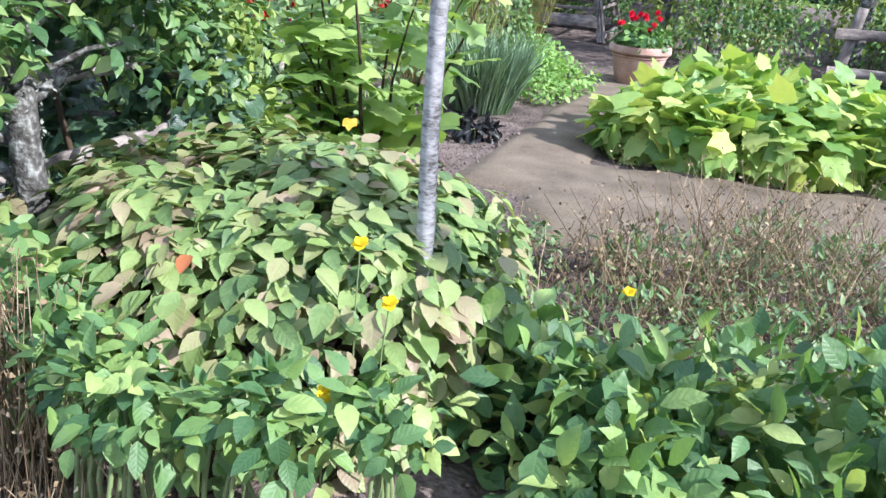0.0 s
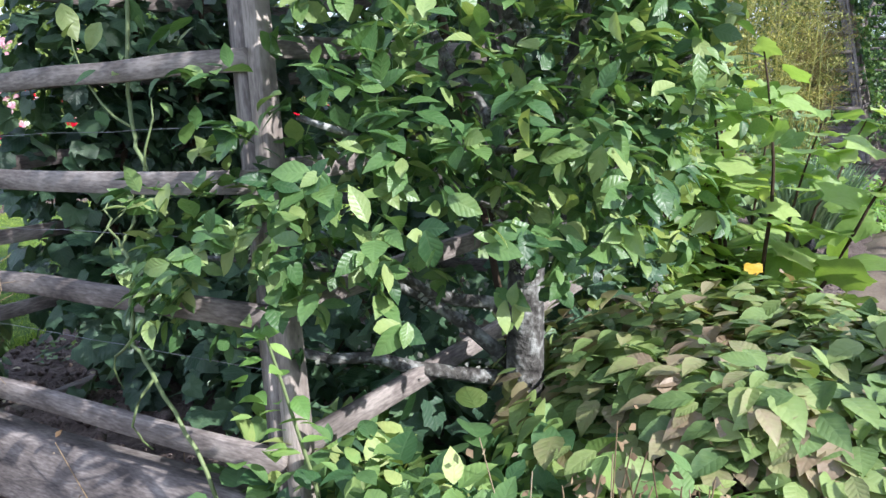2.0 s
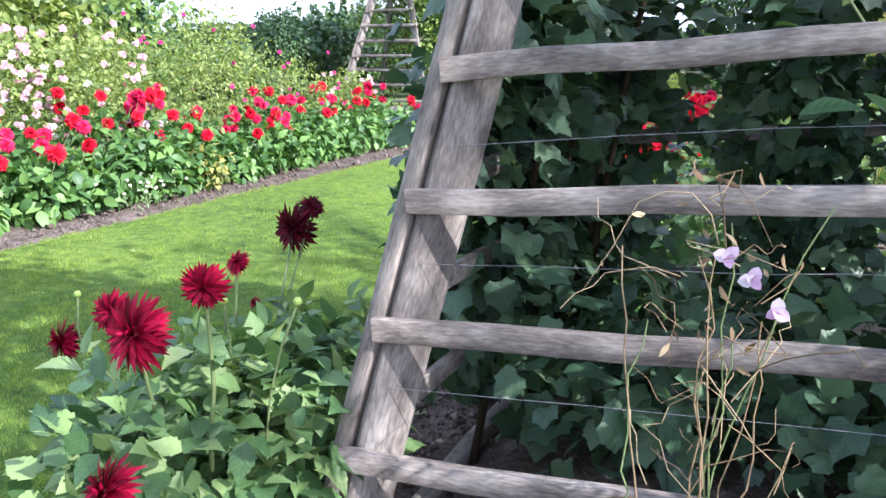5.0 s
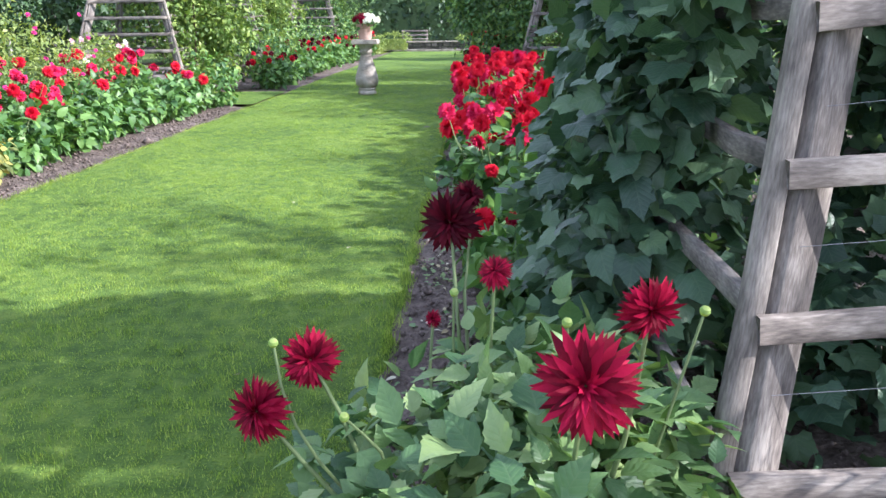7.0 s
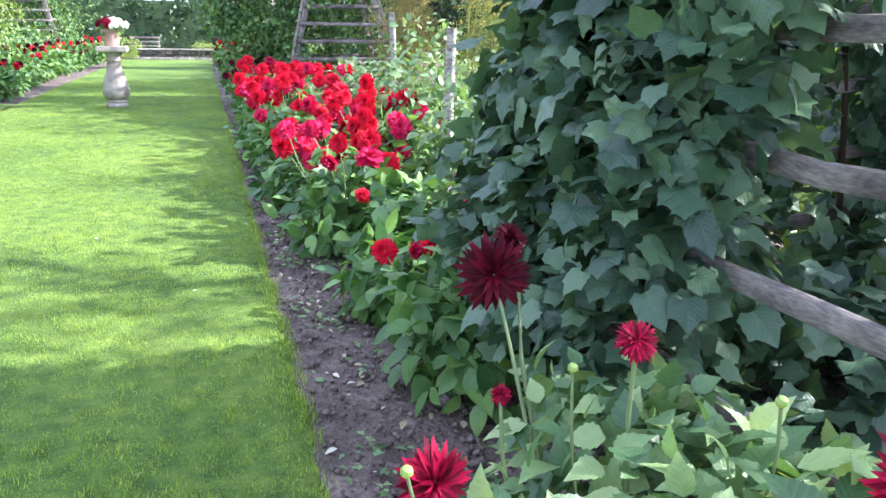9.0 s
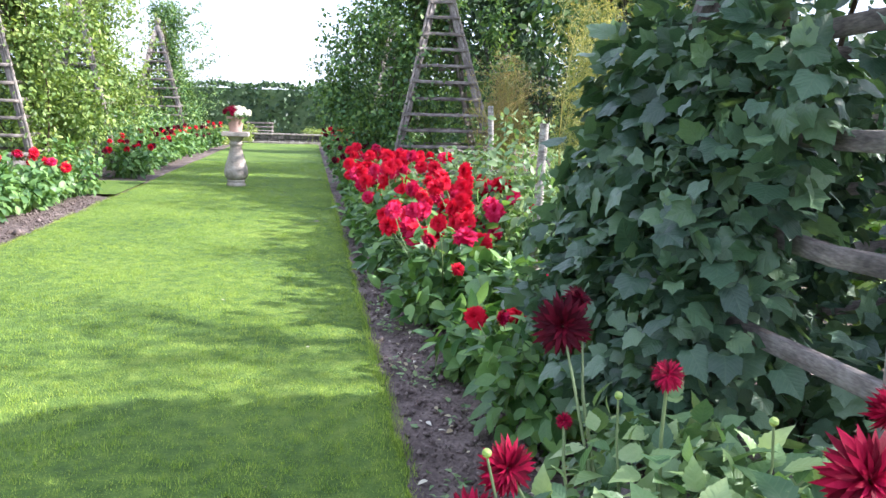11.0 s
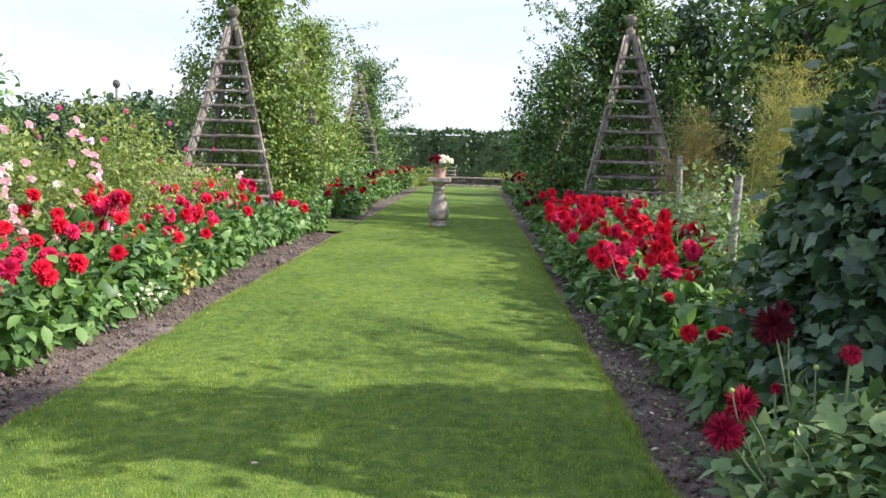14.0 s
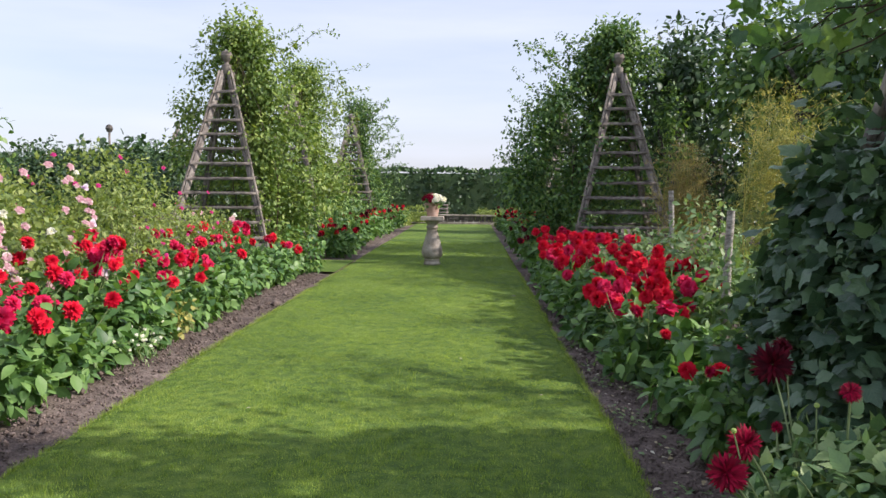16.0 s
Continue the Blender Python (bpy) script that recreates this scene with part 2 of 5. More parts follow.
M_BRONZE = leaf_material("bronze_leaf", [(0.17, 0.15, 0.06), (0.3, 0.24, 0.09), (0.45, 0.34, 0.14)], 0.6, 0.3, 1.2)
M_BLUEGRASS = leaf_material("blue_green_blade", [(0.07, 0.136, 0.0804), (0.14, 0.231, 0.137), (0.238, 0.339, 0.201)], 0.5, 0.2)
M_BLACK = leaf_material("black_leaf", [(0.008, 0.008, 0.012), (0.02, 0.02, 0.026)], 0.4, 0.05)
M_WEED = leaf_material("weed_leaf", [(0.084, 0.177, 0.0643), (0.168, 0.272, 0.105), (0.28, 0.38, 0.169)], 0.5, 0.3)
M_FALLEN = leaf_material("fallen_leaf", [(0.28, 0.22, 0.12), (0.5, 0.45, 0.3), (0.65, 0.62, 0.5)], 0.7, 0.1)
M_TUFT = leaf_material("lichen_tuft", [(0.16, 0.17, 0.14), (0.28, 0.29, 0.25), (0.42, 0.43, 0.38)], 0.9, 0.1, 1.0)
M_RED = leaf_material("scarlet_petal", [(0.5, 0.003, 0.018), (0.62, 0.006, 0.025), (0.7, 0.015, 0.05)], 0.55, 0.2)
M_ROSERED = leaf_material("rose_red_petal", [(0.48, 0.004, 0.04), (0.6, 0.01, 0.07), (0.7, 0.04, 0.14)], 0.55, 0.2)
M_CRIMSON = leaf_material("crimson_petal", [(0.09, 0.001, 0.01), (0.26, 0.003, 0.026), (0.46, 0.008, 0.055)], 0.5, 0.15)
M_MAROON = leaf_material("maroon_petal", [(0.035, 0.001, 0.006), (0.075, 0.002, 0.01), (0.13, 0.004, 0.016)], 0.5, 0.15)
M_WHITE = leaf_material("white_petal", [(0.7, 0.68, 0.6), (0.8, 0.79, 0.72), (0.85, 0.84, 0.8)], 0.6, 0.25)
M_PINK = leaf_material("pink_petal", [(0.45, 0.22, 0.27), (0.6, 0.36, 0.4), (0.72, 0.56, 0.55)], 0.6, 0.3)
M_LILAC = leaf_material("lilac_petal", [(0.6, 0.38, 0.6), (0.7, 0.5, 0.68), (0.8, 0.72, 0.78)], 0.6, 0.3)
M_MAGENTA = leaf_material("magenta_petal", [(0.5, 0.03, 0.18), (0.6, 0.06, 0.25)], 0.6, 0.3)
M_POPPY = leaf_material("yellow_petal", [(0.8, 0.6, 0.01), (0.85, 0.68, 0.02)], 0.5, 0.3)
M_ORANGE = leaf_material("autumn_leaf", [(0.36, 0.12, 0.05), (0.44, 0.17, 0.07)], 0.5, 0.2)

# ---------------------------------------------------------------- mesh helpers
rng = np.random.default_rng(7)


def mesh_of(name, verts, tris, material=None, smooth=False):
    verts, tris = np.asarray(verts, dtype=np.float32).reshape(-1, 3), np.asarray(tris, dtype=np.int32)
    me = bpy.data.meshes.new(name)
    k = tris.shape[1]
    me.vertices.add(len(verts))
    me.vertices.foreach_set("co", verts.ravel())
    me.loops.add(tris.size)
    me.loops.foreach_set("vertex_index", tris.ravel())
    me.polygons.add(len(tris))
    me.polygons.foreach_set("loop_start", np.arange(0, tris.size, k, dtype=np.int32))
    me.update(calc_edges=True)
    if smooth:
        me.shade_smooth()
    if material:
        me.materials.append(material)
    return me


def thing(name, at=(0, 0, 0), label="", category="", group="", kind=""):
    ob = new(name)
    ob.empty_display_size = 0.1
    ob.location = at
    return tagged(ob, label, category, group, kind)


def part(name, me, parent, label="", kind="", m=None):
    """Links mesh data as one mesh object under a thing or part, in the parent's own space."""
    ob = new(name, me)
    ob.parent = parent
    if m is not None:
        ob.matrix_local = m
    return tagged(ob, label, kind=kind)


def unit(v):
    return v / np.maximum(np.linalg.norm(v, axis=-1, keepdims=True), 1e-9)


def leaf_shape(kind):
    if kind == "ovate":
        rows = [(0.0, 0.03), (0.18, 0.23), (0.42, 0.315), (0.68, 0.24), (0.88, 0.1)]
    elif kind == "elliptic":
        rows = [(0.0, 0.02), (0.2, 0.2), (0.45, 0.29), (0.7, 0.22), (0.88, 0.09)]
    elif kind == "ray":
        rows = [(0.0, 0.035), (0.35, 0.095), (0.7, 0.09)]
    elif kind == "toothed":
        rows = [(0.0, 0.03), (0.08, 0.14), (0.19, 0.3), (0.22, 0.26), (0.34, 0.36), (0.38, 0.31), (0.5, 0.33), (0.54, 0.27), (0.66, 0.24), (0.7, 0.18), (0.84, 0.1)]
    elif kind == "round":
        rows = [(0.0, 0.12), (0.12, 0.36), (0.4, 0.47), (0.7, 0.37), (0.9, 0.16)]
    elif kind == "narrow":
        rows = [(0.0, 0.03), (0.3, 0.17), (0.6, 0.16), (0.85, 0.07)]
    elif kind == "small":
        rows = [(0.0, 0.05), (0.45, 0.34)]
    elif kind == "petal":
        rows = [(0.0, 0.05), (0.4, 0.115), (0.72, 0.105)]
    elif kind == "blade":
        rows = [(0.0, 0.012), (0.35, 0.014), (0.7, 0.01)]
    elif kind == "lobed":
        ang = np.linspace(-2.85, 2.85, 23)
        side_lobe = np.abs(ang)
        rad = 0.45 + 0.24 * np.exp(-(ang / 0.32) ** 2) + 0.09 * np.exp(-((side_lobe - 1.08) / 0.26) ** 2) - 0.03 * np.exp(-((side_lobe - 0.62) / 0.14) ** 2) + 0.07 * np.exp(-((side_lobe - 2.1) / 0.35) ** 2) - 0.1 * (side_lobe > 2.7)
        rad += np.where(np.arange(23) % 2 == 1, 0.02, -0.02)
        v = [(0, 0.36, 0.0)]
        for a, r in zip(ang, rad):
            x, y = math.sin(a) * r, math.cos(a) * r
            v.append((x, 0.36 + y, 0.14 * abs(x) - 0.34 * r * r + 0.05 * math.cos(3 * a)))
        f = [(0, i + 1, i) for i in range(1, 23)] + [(0, 1, 23)]
        return np.array(v), np.array(f)
    v, f = [], []
    for y, w in rows:
        drop = -0.22 * y * y
        v += [(-w, y, drop + 0.22 * w), (0, y, drop), (w, y, drop + 0.22 * w)]
    v.append((0, 1.0, -0.24))
    for i in range(len(rows) - 1):
        a = 3 * i
        for j in (0, 1):
            f += [(a + j, a + j + 1, a + j + 4), (a + j, a + j + 4, a + j + 3)]
    a = 3 * (len(rows) - 1)
    f += [(a, a + 1, a + 3), (a + 1, a + 2, a + 3)]
    return np.array(v), np.array(f)


def leaves(name, kind, at, axis, normal, size, material):
    """One mesh of many leaves: base points, directions of growth, upper sides, lengths."""
    tv, tf = leaf_shape(kind)
    at, size = np.asarray(at, float), np.asarray(size, float)
    axis = unit(np.asarray(axis, float))
    side = unit(np.cross(axis, normal))
    up = np.cross(side, axis)
    n = len(at)
    wide = size * rng.uniform(0.82, 1.15, n)
    curl = size * rng.uniform(0.4, 1.7, n)
    v = at[:, None] + tv[None, :, :1] * (side * wide[:, None])[:, None] + tv[None, :, 1:2] * (axis * size[:, None])[:, None] + tv[None, :, 2:] * (up * curl[:, None])[:, None]
    f = tf[None] + (np.arange(n) * len(tv))[:, None, None]
    me = mesh_of(name, v, f.reshape(-1, 3), material, True)
    flat = me.uv_layers.new(name="leaf")
    flat.data.foreach_set("uv", np.tile(tv[tf.ravel()][:, :2], (n, 1)).astype(np.float32).ravel())
    return me


def ball_points(blobs, n, shell=0.45, lumps=0.18):
    """Points in the outer shell of lumpy ellipsoids given as (centre, radii); with the way out of them."""
    area = np.array([(r[0] * r[1] + r[1] * r[2] + r[0] * r[2]) for _, r in blobs])
    pick = rng.choice(len(blobs), n, p=area / area.sum())
    c, r = np.array([b[0] for b in blobs], float)[pick], np.array([b[1] for b in blobs], float)[pick]
    d = unit(rng.normal(size=(n, 3)))
    wave = np.sin(d[:, 0] * 7 + pick) * np.cos(d[:, 1] * 6 + 2 * pick) + np.sin(d[:, 2] * 9 + 3 * pick) * 0.6
    k = (1 - shell * rng.random(n) ** 1.6) * (1 + lumps * wave)
    return c + d * r * k[:, None], unit(d / r)


def crown(name, kind, blobs, n, size, material, droop=0.35, up=0.6, shell=0.45, lumps=0.18, floor=0.02):
    p, out = ball_points(blobs, n, shell, lumps)
    keep = p[:, 2] > floor
    p, out = p[keep], out[keep]
    n = len(p)
    axis = unit(out * 0.7 + rng.normal(size=(n, 3)) * 0.55 + np.array([0, 0, -droop]))
    normal = unit(out * 0.5 + np.array([0, 0, up]) + rng.normal(size=(n, 3)) * 0.3)
    return leaves(name, kind, p, axis, normal, size * rng.uniform(0.6, 1.25, n), material)


def tubes(name, lines, material, sides=6):
    """Tapered stems: (points, radius at the start, radius at the end)."""
    vs, fs, base = [], [], 0
    ring = np.arange(sides) * 2 * np.pi / sides
    for pts, r0, r1 in lines:
        pts = np.asarray(pts, float)
        n = len(pts)
        t = unit(np.gradient(pts, axis=0))
        ref = np.where(np.abs(t[:, 2:]) > 0.9, np.array([[1.0, 0, 0]]), np.array([[0, 0, 1.0]]))
        a = unit(np.cross(t, ref))
        b = np.cross(t, a)
        r = np.linspace(r0, r1, n)[:, None, None]
        vs.append((pts[:, None] + r * (np.cos(ring)[None, :, None] * a[:, None] + np.sin(ring)[None, :, None] * b[:, None])).reshape(-1, 3))
        i, j = np.meshgrid(np.arange(n - 1), np.arange(sides), indexing="ij")
        q = base + i * sides + j
        w = base + i * sides + (j + 1) % sides
        fs.append(np.stack([q, w, w + sides, q + sides], -1).reshape(-1, 4))
        base += n * sides
    return mesh_of(name, np.concatenate(vs), np.concatenate(fs), material, True)


def bent(p0, p1, n=6, sway=0.05, sag=0.0):
    p0, p1 = np.asarray(p0, float), np.asarray(p1, float)
    s = np.linspace(0, 1, n)[:, None]
    side = rng.normal(size=3) * sway
    return p0 + (p1 - p0) * s + side * np.sin(s * np.pi) + rng.normal(size=(n, 3)) * sway * 0.15 * np.sin(s * np.pi) + np.array([0, 0, -sag]) * s * s


def board(p0, p1, w, t, face, worn=0.003, segs=7):
    """A sawn board from p0 to p1, w wide, t thick, its broad side towards face, with worn arrises. Returns verts, quads."""
    p0, p1 = np.asarray(p0, float), np.asarray(p1, float)
    d = unit(p1 - p0)
    nrm = unit(np.asarray(face, float) - d * np.dot(face, d))
    s = np.cross(d, nrm)
    c = min(w, t) * 0.08
    prof = [(-w / 2 + c, -t / 2), (w / 2 - c, -t / 2), (w / 2, -t / 2 + c), (w / 2, t / 2 - c), (w / 2 - c, t / 2), (-w / 2 + c, t / 2), (-w / 2, t / 2 - c), (-w / 2, -t / 2 + c)]
    v = []
    for k in range(segs):
        o = p0 + (p1 - p0) * k / (segs - 1)
        shift = rng.normal(size=2) * worn
        v += [o + s * (a * (1 + rng.normal() * worn * 3) + shift[0]) + nrm * (b + shift[1] * 0.6) for a, b in prof]
    f = [(8 * k + j, 8 * k + (j + 1) % 8, 8 * k + 8 + (j + 1) % 8, 8 * k + 8 + j) for k in range(segs - 1) for j in range(8)]
    e = 8 * (segs - 1)
    for a in (0, e):
        f += [(a, a + 1, a + 2, a + 3), (a, a + 3, a + 4, a + 7), (a + 4, a + 5, a + 6, a + 7)]
    return np.array(v), np.array(f)


def board_mesh(name, *args, material=None, **kw):
    """The board as a mesh, with its grain laid along it."""
    v, f = board(*args, **kw)
    me = mesh_of(name, v, f, material or M_WOOD)
    far = float(np.linalg.norm(np.subtract(args[1], args[0])))
    segs, start = len(v) // 8, rng.uniform(0, 50)
    u = np.repeat(np.arange(segs) * far / (segs - 1), 8)
    w = np.tile([0.0, 1, 1.1, 1.5, 1.6, 2.6, 2.7, 3.1], segs) * args[2]
    uv = me.uv_layers.new(name="grain")
    uv.data.foreach_set("uv", np.stack([u[f.ravel()] + start, w[f.ravel()]], -1).astype(np.float32).ravel())
    return me


def turned(name, profile, material, sides=40, smooth=True):
    """A turned body: (radius, height) from the foot to the top, closed at both ends."""
    prof = [(0.0, profile[0][1])] + list(profile) + [(0.0, profile[-1][1])]
    ring = np.arange(sides) * 2 * np.pi / sides
    v = np.array([[(r * math.cos(a), r * math.sin(a), z) for a in ring] for r, z in prof]).reshape(-1, 3)
    f = [(i * sides + j, i * sides + (j + 1) % sides, (i + 1) * sides + (j + 1) % sides, (i + 1) * sides + j) for i in range(len(prof) - 1) for j in range(sides)]
    me = mesh_of(name, v, f, material)
    if smooth:
        me.shade_smooth()
        me.set_sharp_from_angle(angle=radians(35))
    return me


def slab(name, x0, x1, y0, y1, z0, z1, material, bevel=0.0):
    bm = bmesh.new()
    bmesh.ops.create_cube(bm, size=1)
    for v in bm.verts:
        v.co = ((x0 + x1) / 2 + v.co.x * (x1 - x0), (y0 + y1) / 2 + v.co.y * (y1 - y0), (z0 + z1) / 2 + v.co.z * (z1 - z0))
    if bevel:
        bmesh.ops.bevel(bm, geom=bm.edges[:], offset=bevel, segments=2, affect="EDGES")
    me = bpy.data.meshes.new(name)
    bm.to_mesh(me)
    bm.free()
    me.materials.append(material)
    return me


def flower_mesh(name, material, rings, petal="petal"):
    """A double flower of unit radius facing +z: rings of (petals, length, lift in degrees, start radius)."""
    at, axis, nrm, size = [], [], [], []
    for k, (count, length, lift, start) in enumerate(rings):
        for j in range(count):
            a = 2 * np.pi * (j + 0.5 * (k % 2)) / count + rng.normal() * 0.06
            e = radians(lift) + rng.normal() * 0.1
            o = np.array([math.cos(a), math.sin(a), 0.0])
            at.append(o * start + np.array([0, 0, 0.02 * k]))
            axis.append(o * math.cos(e) + np.array([0, 0, math.sin(e)]))
            nrm.append(-o * math.sin(e) + np.array([0, 0, math.cos(e)]))
            size.append(length * rng.uniform(0.85, 1.1))
    return leaves(name, petal, at, axis, nrm, size, material)


DAHLIA_RINGS = [(19, 0.9, -40, 0.06), (22, 1.0, -16, 0.06), (22, 1.0, 4, 0.05), (20, 0.92, 22, 0.05), (17, 0.8, 40, 0.04), (13, 0.62, 58, 0.03), (9, 0.42, 76, 0.02)]
POM_RINGS = [(11, 0.8, -55, 0.1), (13, 0.95, -26, 0.1), (14, 1.0, -2, 0.08), (12, 0.92, 22, 0.07), (10, 0.82, 46, 0.05), (6, 0.66, 70, 0.03)]
F_CRIMSON = flower_mesh("crimson_dahlia", M_CRIMSON, DAHLIA_RINGS, "ray")
F_MAROON = flower_mesh("maroon_dahlia", M_MAROON, DAHLIA_RINGS, "ray")
F_RED = flower_mesh("scarlet_dahlia", M_RED, POM_RINGS, "ovate")
F_ROSE = flower_mesh("rose_red_dahlia", M_ROSERED, POM_RINGS, "ovate")
F_DARK = flower_mesh("dark_red_dahlia", M_MAROON, POM_RINGS, "ovate")
F_POPPY = flower_mesh("poppy", M_POPPY, [(5, 1.0, 30, 0.05), (4, 0.9, 50, 0.03)], "round")
F_PINK = flower_mesh("pink_bloom", M_PINK, [(5, 1.0, 12, 0.05), (5, 0.8, 35, 0.04)], "round")
F_LILAC = flower_mesh("lilac_bloom", M_LILAC, [(3, 1.0, 25, 0.02), (2, 0.9, 70, 0.02)], "round")
F_MAGENTA = flower_mesh("magenta_bloom", M_MAGENTA, [(5, 1.0, 15, 0.05), (4, 0.7, 45, 0.04)], "round")
F_WHITE = flower_mesh("white_bloom", M_WHITE, [(8, 1.0, 5, 0.05), (7, 0.8, 35, 0.04), (5, 0.5, 65, 0.02)], "ovate")


def bloom(name, me, parent, at, facing, radius, label=""):
    """A flower head as a part, facing a way, in the parent's space."""
    q = Vector(facing).to_track_quat("Z", "Y").to_matrix().to_4x4()
    m = Matrix.Translation(at) @ q @ pose(0, 0, 0, 0, 0, rng.uniform(0, 360)) @ Matrix.Diagonal((radius, radius, radius * 0.9, 1))
    return part(name, me, parent, label, m=m)


# ---------------------------------------------------------------- ground
def sheet(name, x0, x1, y0, y1, nx, ny, height, material):
    x, y = np.meshgrid(np.linspace(x0, x1, nx), np.linspace(y0, y1, ny), indexing="ij")
    v = np.stack([x, y, height(x, y)], -1).reshape(-1, 3)
    i, j = np.meshgrid(np.arange(nx - 1), np.arange(ny - 1), indexing="ij")
    q = i * ny + j
    return mesh_of(name, v, np.stack([q, q + ny, q + ny + 1, q + 1], -1).reshape(-1, 4), material, True)


M_FAR = surface("meadow", [(0.05, 0.08, 0.02), (0.1, 0.15, 0.03), (0.18, 0.22, 0.06)], 0.3, 0.95, 0.3, 0.05, fine=6)
far_ground = mesh_of("ground", [(-900, -900, -0.05), (900, -900, -0.05), (900, 900, -0.05), (-900, 900, -0.05)], [(0, 1, 2, 3)], M_FAR)
tagged(new("ground", far_ground), "flat ground running out to the horizon", "ground", kind="structure")


def ease(v, a, b):
    k = np.clip((v - a) / (b - a), 0, 1)
    return k * k * (3 - 2 * k)


def bed_rise(x, y):
    """The bed round the near obelisk is banked up a little above the lawn."""
    return 0.2 * ease(x, 0.75, 1.3) * ease(y, 3.1, 3.5) * (1 - ease(y, 4.6, 5.6))


beds = sheet("soil", -9, 9, -3, 36.3, 181, 371, lambda x, y: bed_rise(x, y) + 0.012 * np.sin(x * 5.1) * np.cos(y * 4.3) + 0.012 * np.sin(x * 13 + y * 9) - 0.008 + rng.normal(size=x.shape) * 0.006, M_SOIL)
tagged(new("soil", beds), "bare brown soil of the flower beds", "soil", kind="structure")
LAWN_R, LAWN_L = 0.0, -3.36
lawn = thing("lawn", (0, 0, 0), "long mown green lawn between two flower borders", "lawn", kind="structure")


def lawn_z(x, y):
    edge = np.minimum(np.minimum(LAWN_R - x, x - LAWN_L), 0.12) / 0.12
    return 0.035 * np.clip(edge, 0, 1) ** 0.4 - 0.01 + 0.004 * np.sin(x * 3) * np.sin(y * 1.7)


part("turf", sheet("turf", LAWN_L, LAWN_R, -3, 36.35, 90, 170, lawn_z, M_LAWN), lawn)
cross = sheet("turf", -9, LAWN_L, 15.3, 17.7, 20, 12, lambda x, y: 0.024 + 0 * x, M_LAWN)
part("cross_turf", cross, lawn)


def grass_blades(name, x0, x1, y0, y1, n, height):
    at = np.stack([rng.uniform(x0, x1, n), y0 + (y1 - y0) * rng.random(n) ** 1.9, np.zeros(n)], -1)
    thin = np.sin(23 * at[:, 0] + 4 * np.sin(7 * at[:, 1])) + np.sin(19 * at[:, 1] + 3 * np.sin(11 * at[:, 0])) + 0.5 * np.sin(47 * at[:, 0]) * np.sin(41 * at[:, 1])
    at = at[thin > rng.uniform(-2.2, 0.1, n)]
    n = len(at)
    at[:, 2] = lawn_z(at[:, 0], at[:, 1]) - 0.004
    az = rng.uniform(0, 2 * np.pi, n)
    clump = np.sin(21 * at[:, 0] + 3 * np.sin(9 * at[:, 1])) * np.sin(17 * at[:, 1] + 2.5 * np.sin(13 * at[:, 0])) + 0.6 * np.sin(5.3 * at[:, 0] + at[:, 1]) * np.sin(4.1 * at[:, 1])
    h = height * rng.uniform(0.5, 1.2, n) * (0.9 + 0.45 * clump)
    lean = rng.uniform(0.1, 0.9, n)[:, None]
    tip = np.stack([np.cos(az), np.sin(az), np.zeros(n)], -1) * lean
    side = np.stack([-np.sin(az), np.cos(az), np.zeros(n)], -1) * 0.0016
    top = at + unit(tip + np.array([0, 0, 1.0])) * h[:, None]
    v = np.stack([at - side, at + side, top], 1)
    return mesh_of(name, v, np.arange(3 * n).reshape(-1, 3), M_BLADE)


part("grass", grass_blades("grass", LAWN_L, LAWN_R, 2.6, 24, 520000, 0.024), lawn, kind="stuff")
part("grass", grass_blades("grass", LAWN_R - 0.05, LAWN_R + 0.03, 2.6, 16, 9000, 0.05), lawn, kind="stuff")
part("grass", grass_blades("grass", LAWN_L - 0.03, LAWN_L + 0.05, 2.6, 15, 9000, 0.05), lawn, kind="stuff")

# clods, chips and small weeds on the soil
def clods(name, x0, x1, y0, y1, n, size):
    ico = np.array([(0, 0, 1), (0.9, 0, 0.3), (0.28, 0.85, 0.3), (-0.72, 0.52, 0.3), (-0.72, -0.52, 0.3), (0.28, -0.85, 0.3), (0, 0, -0.6)], float)
    fc = np.array([(0, 1, 2), (0, 2, 3), (0, 3, 4), (0, 4, 5), (0, 5, 1), (6, 2, 1), (6, 3, 2), (6, 4, 3), (6, 5, 4), (6, 1, 5)])
    at = np.stack([rng.uniform(x0, x1, n), rng.uniform(y0, y1, n), np.full(n, 0.002)], -1)
    at[:, 2] += bed_rise(at[:, 0], at[:, 1])
    s = size * rng.lognormal(-0.4, 0.6, n)
    v = at[:, None] + ico[None] * s[:, None, None] * rng.uniform(0.5, 1.3, (n, 7, 3))
    return mesh_of(name, v, (fc[None] + 7 * np.arange(n)[:, None, None]).reshape(-1, 3), M_CLOD)


for x0, x1, y0, y1, n in ((0.02, 0.9, 2.5, 9, 6000), (0.02, 0.6, 9, 16, 2500), (-3.95, -3.38, 4, 15, 5000), (0.6, 3.2, 3.2, 6, 3000), (2.2, 6.5, 2.6, 9, 8000)):
    tagged(new("soil_clods", clods("soil_clods", x0, x1, y0, y1, n, 0.011)), "loose crumbs of brown soil and small stones", "soil", kind="stuff")

def path_z(x, y):
    """A lane from the large pot, which opens into a cross path before the yellowing plants."""
    lane = np.maximum(np.abs(x - 3.97 - 0.03 * (y - 9.5)) - 0.3, 7.4 - y)
    across = np.maximum(np.abs(y - 7.5 - 0.12 * (x - 5)) - 0.85, 3.95 + 0.25 * np.maximum(0, 8.0 - y) - x)
    off = np.minimum(lane, across) + 0.05 * np.sin(x * 5.3) * np.cos(y * 4.1)
    return 0.032 + 0.004 * np.sin(x * 4) * np.cos(y * 3) - 0.4 * np.clip(off, 0, 0.25)


